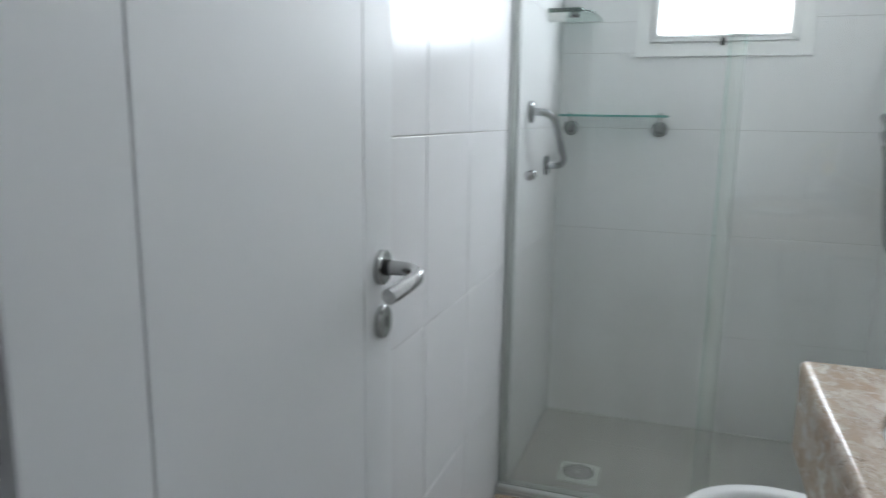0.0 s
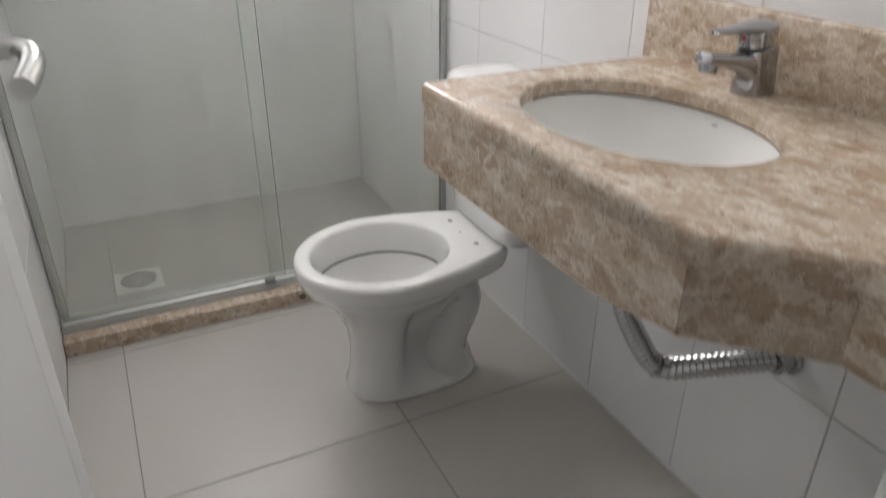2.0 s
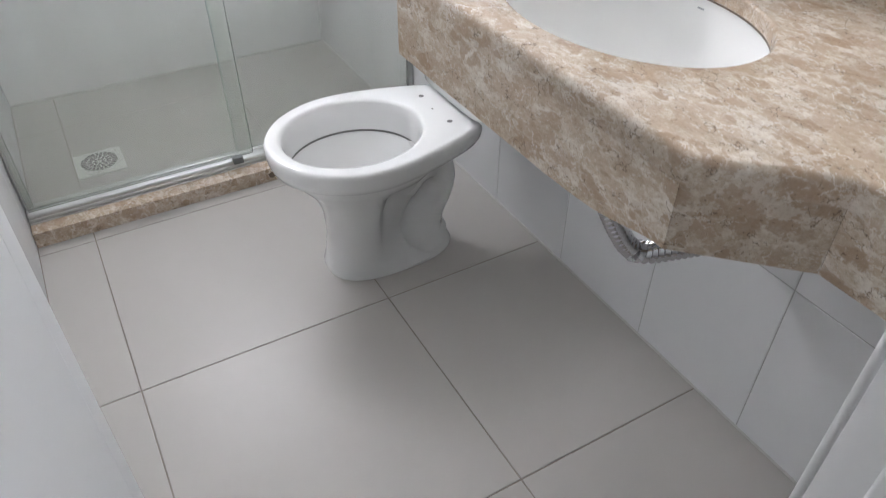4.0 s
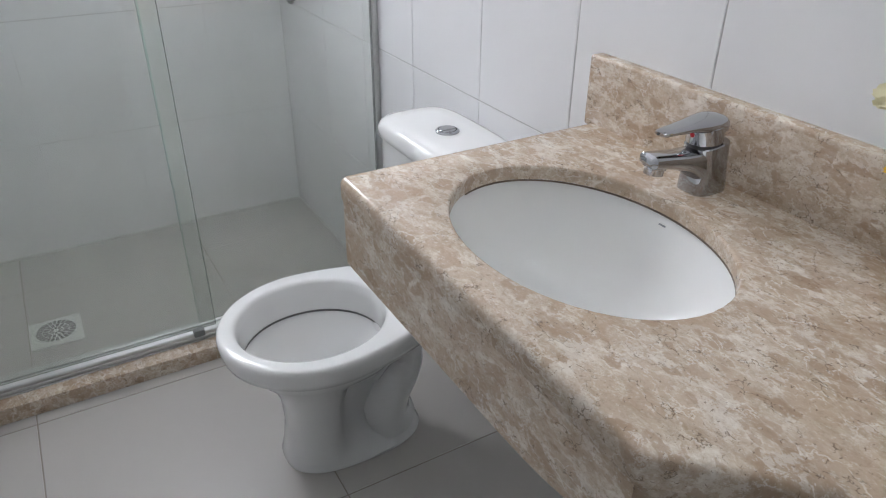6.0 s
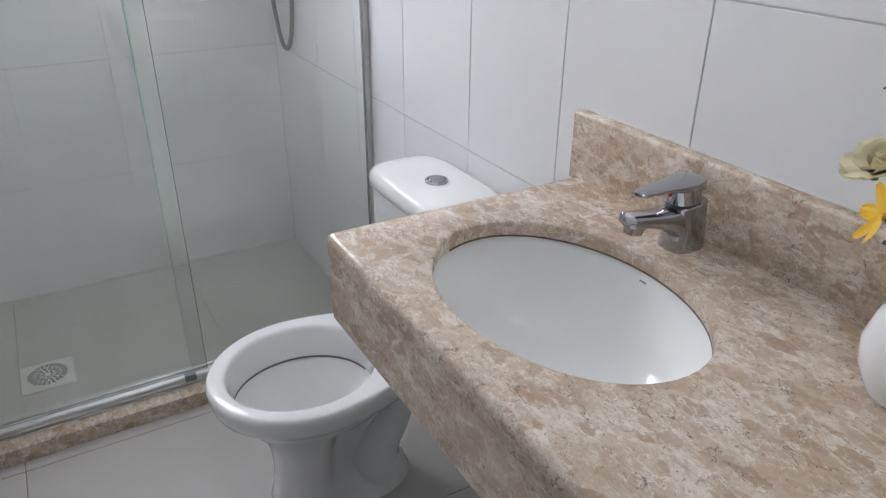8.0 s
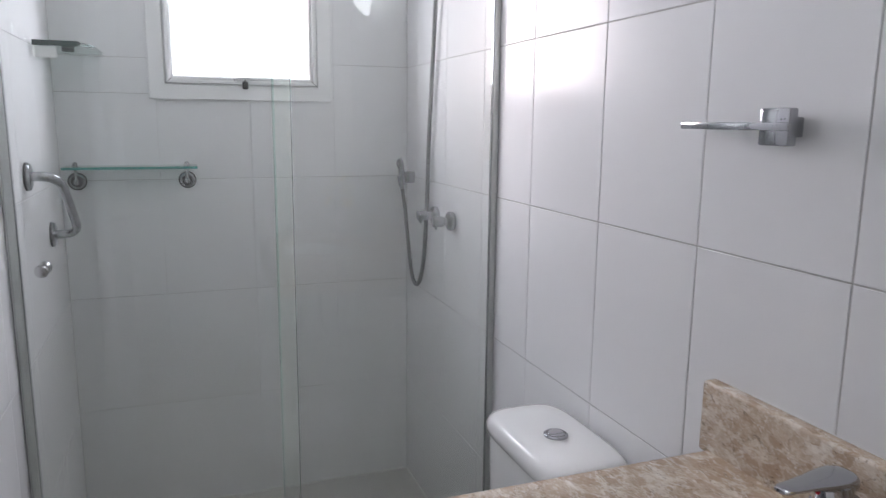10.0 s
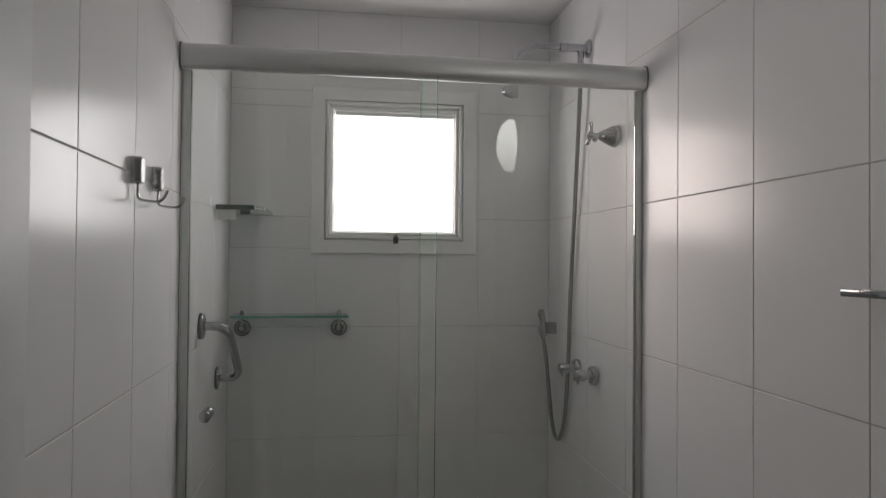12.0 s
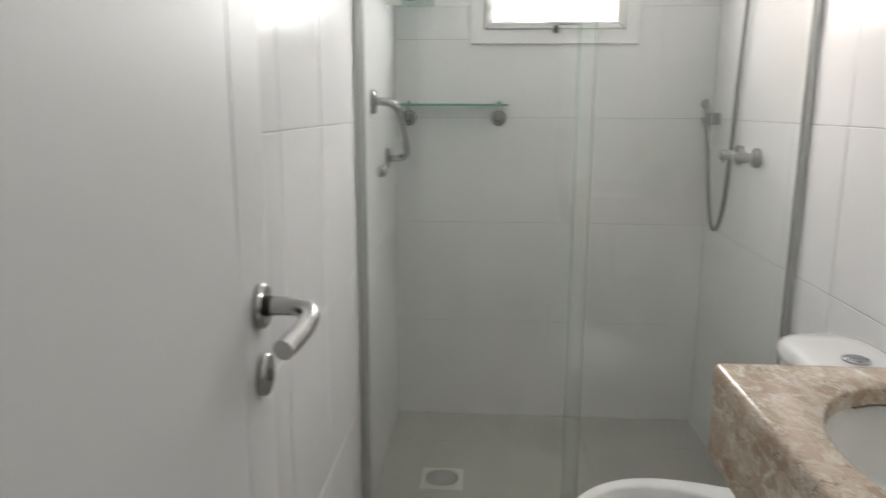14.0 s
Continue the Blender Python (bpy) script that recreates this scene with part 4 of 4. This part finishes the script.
def build_glass_shelf():
    g = thing("glass_shelf", (0.22, BACK, 1.20), "narrow clear glass shelf on two round metal brackets", "shelf")
    sh = part("shelf_pane", box(0.022, BACK - 0.128, 1.243, 0.422, BACK - 0.006, 1.251, 0.0015), SHELF_GLASS, g, "green-tinted glass shelf pane", smooth=False)
    sh.visible_shadow = False
    part("shelf_edge", box(0.022, BACK - 0.1295, 1.2428, 0.422, BACK - 0.1283, 1.2512), AQUA, sh, "aqua polished shelf edge", smooth=False)
    for x in (0.050, 0.390):
        m = pose(x, BACK - 0.0005, 1.198, 90)
        br = part("bracket", lathe([(0.0245, 0), (0.0245, 0.004), (0.021, 0.007), (0.0205, 0.010), (0.011, 0.014), (0.009, 0.034), (0.006, 0.036)], m, 32), CHROME, g, "round polished bracket")
        # two black rings paint in the shade of the recess and of the wall gap
        part("bracket_recess", lathe([(0.0185, 0.0100), (0.0185, 0.0118), (0.0115, 0.0140)], m, 32), DARK, br, "black ring painted as a shaded recess of the bracket")
        part("ring_shadow_gap", lathe([(0.0290, 0), (0.0290, 0.0035)], m, 32), DARK, br)
        part("post", tube([(x, BACK - 0.028, 1.203), (x, BACK - 0.028, 1.262)], 0.0045, 12), STEEL, br)
        part("post_cap", lathe([(0.008, 0), (0.008, 0.005), (0.005, 0.008)], pose(x, BACK - 0.028, 1.2515), 16), STEEL, br)


build_glass_shelf()


def build_corner_shelf():
    g = thing("corner_shelf", (0.0, 0.70, 1.60), "thick green-edged glass corner shelf", "shelf")
    z0, z1 = 1.602, 1.612
    pts = [(0.001, 0.535), (0.118, 0.535), (0.150, 0.600), (0.150, BACK - 0.001), (0.001, BACK - 0.001)]
    sh = part("shelf_pane", loft([[Vector((x, y, z)) for x, y in pts] for z in (z0, z1)]), SHELF_GLASS, g, smooth=False)
    sh.visible_shadow = False
    part("polished_edge", box(0.001, 0.5335, z0 - 0.002, 0.118, 0.5348, z1 + 0.003), DARK_GREEN, sh, "dark green glass edge", smooth=False)
    # pale plates just below the shelf's front edge
    part("bracket", box(0.0005, 0.545, 1.572, 0.003, 0.66, 1.6015, 0.0008), WHITE_PLASTIC, g, "pale plate under the shelf")
    part("bracket", box(0.006, 0.540, 1.568, 0.060, 0.543, 1.5995, 0.001), WHITE_PLASTIC, g, "pale plate under the shelf")
    part("clip", box(0.066, 0.60, 1.5905, 0.098, 0.614, 1.6015, 0.002), DARK, g, "small dark support clip")


build_corner_shelf()


# ---------------------------------------------------------------- hooks and towel holder
def build_hook():
    s = thing("robe_hook", (0, 0, 0), "satin metal robe hook with a bent wire arm", "hook", "robe hooks on the tile wall")
    part("plate", loft([section((x, 0, 0), (0, 1, 0), (0, 0, 1), w, h, 5, 32) for x, w, h in ((0.0005, 0.0150, 0.025), (0.015, 0.0150, 0.025), (0.019, 0.0128, 0.0225))]), STEEL, s)
    part("wire", tube(smooth_path([(0.010, 0, -0.025), (0.010, 0, -0.048), (0.018, 0, -0.055), (0.045, 0, -0.057), (0.056, 0, -0.050), (0.062, 0, -0.036)], 5), 0.0026, 10), STEEL, s, "bent steel wire arm")
    return s


first = build_hook()
first.matrix_world = pose(0.0, -0.402, 1.606)
copy_thing(first, pose(0.0, -0.250, 1.606))


def build_towel_holder():
    s = thing("towel_ring", (RIGHT, -1.0, 1.40), "chrome rectangular towel ring with square wall block", "towel ring")
    z = 1.400
    part("wall_block", box(1.139, -1.012, z - 0.026, 1.156, -0.959, z + 0.026, 0.003), CHROME, s, "square chrome wall block")
    part("stem", box(1.156, -1.000, z - 0.014, RIGHT - 0.0005, -0.971, z + 0.014, 0.002), CHROME, s)
    bar = box(1.131, -1.018, z - 0.005, 1.1385, -0.800, z + 0.006, 0.0015)
    box(1.1385, -0.8075, z - 0.005, 1.170, -0.800, z + 0.006, 0.0015, bm=bar)
    box(1.163, -0.868, z - 0.005, 1.170, -0.8075, z + 0.006, 0.0015, bm=bar)
    box(1.163, -0.970, z - 0.005, 1.170, -0.880, z + 0.006, 0.0015, bm=bar)
    part("loop", bar, CHROME, s, "flat chrome loop")


build_towel_holder()


def build_sconce():
    s = thing("wall_lamp", (RIGHT, -1.200, 1.965), "lit opal glass half-bowl wall lamp", "lamp")
    rings = []
    for k in range(10):
        a = radians(9.0 * k)
        rings.append(section((RIGHT - 0.045 - 0.072 * math.sin(a), -1.200, 1.948), (0, 1, 0), (0, 0, 1), 0.072 * math.cos(a) + 0.001, 0.116 * math.cos(a) + 0.001, 1.7, 36))
    part("shade", loft(rings), LAMP_GLASS, s, "white opal glass shade")
    part("back_plate", box(RIGHT - 0.0445, -1.250, 1.900, RIGHT - 0.0005, -1.150, 2.000, 0.003), FRAME_WHITE, s)
    part("clip_screw", lathe([(0.006, 0), (0.006, 0.008), (0.003, 0.010)], pose(RIGHT - 0.075, -1.200, 2.052, 0, 0, 0), 14), CHROME, s)


build_sconce()


# ---------------------------------------------------------------- vase with flowers
def build_vase():
    bx, by = 1.055, -1.525
    v = tagged(part("vase", lathe([(0.030, 0.0005), (0.040, 0.004), (0.052, 0.03), (0.055, 0.055), (0.048, 0.085), (0.036, 0.105), (0.034, 0.112), (0.031, 0.112), (0.031, 0.10), (0.044, 0.07), (0.044, 0.02)], pose(bx, by, TOP), 40), VASE_GLAZE),
               "small rounded white ceramic vase on the counter", "vase")
    f = thing("flower_bouquet", (bx, by, TOP + 0.10), "cream roses and yellow flowers with green leaves", "flowers")
    rng = random.Random(5)

    def petal(b, centre, axis, angle, length, width, cup, lift):
        axis = Vector(axis).normalized()
        side = axis.orthogonal().normalized()
        out = (Matrix.Rotation(angle, 3, axis) @ side).normalized()
        across = axis.cross(out)
        rows = []
        for i in range(5):
            u = i / 4
            w = width * math.sin(math.pi * (0.18 + 0.72 * u)) ** 0.8
            row = []
            for j in range(5):
                k = (j - 2) / 2
                row.append(Vector(centre) + out * (length * (cup * math.sin(u * 1.7) + lift * u * u)) + axis * (length * (u * (1.1 - cup * 0.5))) + across * (w * k) + out * (-0.25 * w * k * k) + axis * (0.06 * length * math.sin(7 * k + angle)))
            rows.append(row)
        loft(rows, (False, False), b, ring_closed=False)

    heads = [((1.090, -1.424, 1.084), (-0.45, 0.35, 0.80), 1.05), ((1.050, -1.515, 1.115), (-0.6, 0.0, 0.8), 1.0), ((1.110, -1.525, 1.14), (0.1, 0.1, 1), 1.0), ((1.040, -1.590, 1.07), (-0.5, -0.5, 0.7), 1.0)]
    for c, ax, size in heads:
        b = bmesh.new()
        for ring, (count, ln, w, cup, lift) in enumerate(((3, 0.020, 0.011, 0.18, 0.0), (5, 0.025, 0.015, 0.42, 0.05), (6, 0.028, 0.019, 0.75, 0.15), (7, 0.030, 0.021, 1.05, 0.30))):
            for i in range(count):
                petal(b, c, ax, 2 * math.pi * i / count + ring * 0.6 + rng.uniform(-0.15, 0.15), ln * size, w * size, cup, lift)
        part("rose", b, PETAL, f, "cream rose head")
        st = smooth_path([(bx, by, TOP + 0.04), (bx + (c[0] - bx) * 0.3, by + (c[1] - by) * 0.3, TOP + 0.13), c], 6)
        part("stem", tube(st, 0.0022, 8), LEAF, f)
    for c, ax in (((1.092, -1.432, 1.034), (-0.6, 0.7, 0.2)), ((1.030, -1.550, 1.03), (-0.8, 0.0, 0.5)), ((1.085, -1.48, 1.13), (-0.3, 0.3, 0.9))):
        b = bmesh.new()
        for i in range(6):
            petal(b, c, ax, 2 * math.pi * i / 6, 0.024, 0.009, 1.2, 0.3)
        part("yellow_flower", b, YELLOW, f, "small yellow star flower")
        st = smooth_path([(bx, by, TOP + 0.05), (bx + (c[0] - bx) * 0.4, by + (c[1] - by) * 0.4, TOP + 0.12), c], 6)
        part("stem", tube(st, 0.0018, 8), LEAF, f)
    for tip, ax in (((1.100, -1.412, 1.068), (-0.3, 0.9, 0.1)), ((1.06, -1.47, 1.03), (-0.8, 0.3, 0.3)), ((1.02, -1.56, 1.05), (-0.9, -0.2, 0.3)), ((1.09, -1.60, 1.06), (0.1, -0.9, 0.4)), ((1.11, -1.47, 1.04), (0.6, 0.4, 0.5)), ((1.045, -1.51, 1.02), (-0.7, 0.1, 0.6))):
        b = bmesh.new()
        petal(b, tip, ax, 0.3, 0.026, 0.009, 0.2, 0.1)
        part("leaf", b, LEAF, f)
    for tip in ((1.105, -1.385, 1.212), (1.105, -1.398, 1.158), (1.08, -1.52, 1.26), (1.04, -1.60, 1.20)):
        root = Vector((bx, by, TOP + 0.08))
        line = smooth_path([root, root.lerp(Vector(tip), 0.6) + Vector((0, -0.02, 0.03)), tip], 10)
        b = tube(line, 0.0012, 6)
        for k in range(8, len(line)):
            d = (line[k] - line[k - 1]).normalized()
            side = d.cross(Vector((1, 0, 0.2))).normalized()
            for sg in (-1, 1):
                ln = 0.026 * (1 - 0.6 * (k - 8) / (len(line) - 8))
                e = line[k] + side * sg * ln + d * ln * 0.7
                w = d * 0.0022
                loft([[line[k] - w, line[k] + w], [line[k].lerp(e, 0.5) - w * 1.4, line[k].lerp(e, 0.5) + w * 1.4], [e - w * 0.2, e + w * 0.2]], (False, False), b, ring_closed=False)
        part("fern_sprig", b, LEAF, f, "feathery green sprig")


build_vase()

# ---------------------------------------------------------------- sealant beads
def bead(name, points, radius, mat, label):
    tagged(part(name, tube(points, radius, 8), mat), label, "sealant", kind="structure")


SEALANT = surface("white_sealant", (0.66, 0.65, 0.62), 0.5, vary=0.2, scale=25, fine=120, relief=0.25, distance=0.002)
rs = random.Random(3)
bead("trim_sealant", [(RIGHT + 0.001, FRONT + 0.02 + 0.0533 * k, FLOOR + 0.0008 + rs.uniform(-0.001, 0.0012)) for k in range(31)], 0.0042, SEALANT, "pale uneven sealant bead between wall and floor")
bead("trim_sealant", [(RIGHT + 0.0005, FRONT + 0.02 + 0.04 * k, TOP + 0.1095 + rs.uniform(-0.0006, 0.0008)) for k in range(21)], 0.0018, SEALANT, "pale sealant bead above the marble strip")
bead("trim_sealant", [(0.003 + 0.0586 * k, -0.036 + rs.uniform(-0.0006, 0.0006), 0.0652) for k in range(21)], 0.0022, SEALANT, "pale sealant bead along the track")

bead("trim_sealant", [(0.01 + 0.058 * k, BACK - 0.0005 + rs.uniform(-0.0005, 0.0005), SHOWER + 0.001 + rs.uniform(-0.0008, 0.0015)) for k in range(21)], 0.0050, SEALANT, "pale sealant bead along the shower floor")
bead("trim_sealant", [(RIGHT - 0.0005, 0.035 + 0.04 * k, SHOWER + 0.001 + rs.uniform(-0.0008, 0.0015)) for k in range(21)], 0.0050, SEALANT, "pale sealant bead along the shower floor")

# ---------------------------------------------------------------- tiles, one by one
TILE_MESHES = {}


def tile_mesh(w, h, mat, name):
    key = (round(w, 4), round(h, 4), name)
    if key not in TILE_MESHES:
        b = bmesh.new()
        a, c = w / 2, h / 2
        e = 0.0012
        rings = []
        for inset, z in ((0, -0.004), (0, -e * 0.8), (e * 0.35, -e * 0.25), (e, 0.0)):
            rings.append([Vector((sx * (a - inset), sy * (c - inset), z)) for sx, sy in ((-1, -1), (1, -1), (1, 1), (-1, 1))])
        loft(rings, (False, True), b)
        TILE_MESHES[key] = finish(b, name, mat, smooth=False)
    return TILE_MESHES[key]


def lay(parent, mat, name, origin, normal, up, us, vs, gap, hole=None, wobble=0.0003, tight=None):
    """Tiles between the joint lines us (along) and vs (up); hole: (u0, u1, v0, v1) to leave free;
    tight: narrower upright joints."""
    n, v = Vector(normal), Vector(up)
    u = v.cross(n)
    rng = random.Random(len(us) * 31 + len(vs))
    for u0, u1 in zip(us, us[1:]):
        for v0, v1 in zip(vs, vs[1:]):
            cells = [(u0, u1, v0, v1)]
            if hole and u0 < hole[1] and u1 > hole[0] and v0 < hole[3] and v1 > hole[2]:
                h0, h1, g0, g1 = hole
                cells = [(u0, u1, v0, min(v1, g0)), (u0, u1, max(v0, g1), v1), (u0, min(u1, h0), max(v0, g0), min(v1, g1)), (max(u0, h1), u1, max(v0, g0), min(v1, g1))]
            for a0, a1, b0, b1 in cells:
                if a1 - a0 < 0.012 or b1 - b0 < 0.012:
                    continue
                ob = new(name, tile_mesh(a1 - a0 - (tight or gap), b1 - b0 - gap, mat, name))
                place_at = Vector(origin) + u * ((a0 + a1) / 2) + v * ((b0 + b1) / 2) + n * rng.uniform(-0.0002, 0.0001)
                r = Matrix((u, v, n)).transposed().to_4x4()
                ob.matrix_world = Matrix.Translation(place_at) @ r @ Matrix.Rotation(rng.uniform(-wobble, wobble), 4, "X") @ Matrix.Rotation(rng.uniform(-wobble, wobble), 4, "Y")
                ob.parent = parent


rows_z = [FLOOR, 0.4, 0.8, 1.2, 1.6, 2.0, CEIL]
rows_shower = [SHOWER, 0.4, 0.8, 1.2, 1.6, 2.0, CEIL]
# right wall: u runs towards the doorway
right_y = [BACK, 0.725, 0.421, 0.117, -0.187, -0.497, -0.802, -1.101, -1.399, FRONT + 0.014]
lay(wall_right, WALL_TILE, "tile", (RIGHT, 0, 0), (-1, 0, 0), (0, 0, 1), [-y for y in right_y[:4]], rows_shower, 0.0017, tight=0.0010)
lay(wall_right, WALL_TILE, "tile", (RIGHT, 0, 0), (-1, 0, 0), (0, 0, 1), [-y for y in right_y[3:]], rows_z, 0.0024)
left_y = [FRONT, -1.591, -1.289, -0.987, -0.685, -0.383, -0.081, 0.221, 0.523, BACK]
lay(wall_left, WALL_TILE, "tile", (LEFT, 0, 0), (1, 0, 0), (0, 0, 1), left_y[:7], rows_z, 0.0024)
lay(wall_left, WALL_TILE, "tile", (LEFT, 0, 0), (1, 0, 0), (0, 0, 1), left_y[6:], rows_shower, 0.0017, tight=0.0010)
back_x = [LEFT, 0.304, 0.607, 0.903, RIGHT]
lay(wall_back, WALL_TILE, "tile", (0, BACK, 0), (0, -1, 0), (0, 0, 1), back_x, rows_shower, 0.0017, hole=(0.30, 0.876, 1.485, 2.058), tight=0.0009)
lay(floor, FLOOR_TILE, "tile", (0, 0, FLOOR), (0, 0, 1), (0, 1, 0), [LEFT, 0.140, 0.728, RIGHT], [FRONT - 0.11, -1.285, -0.709, -0.122, -0.05], 0.0032, wobble=0.0004)
lay(shower_floor, FLOOR_TILE, "tile", (0, 0, SHOWER), (0, 0, 1), (0, 1, 0), [LEFT, 0.140, 0.728, RIGHT], [-0.05, 0.594, BACK], 0.0035, wobble=0.0004)
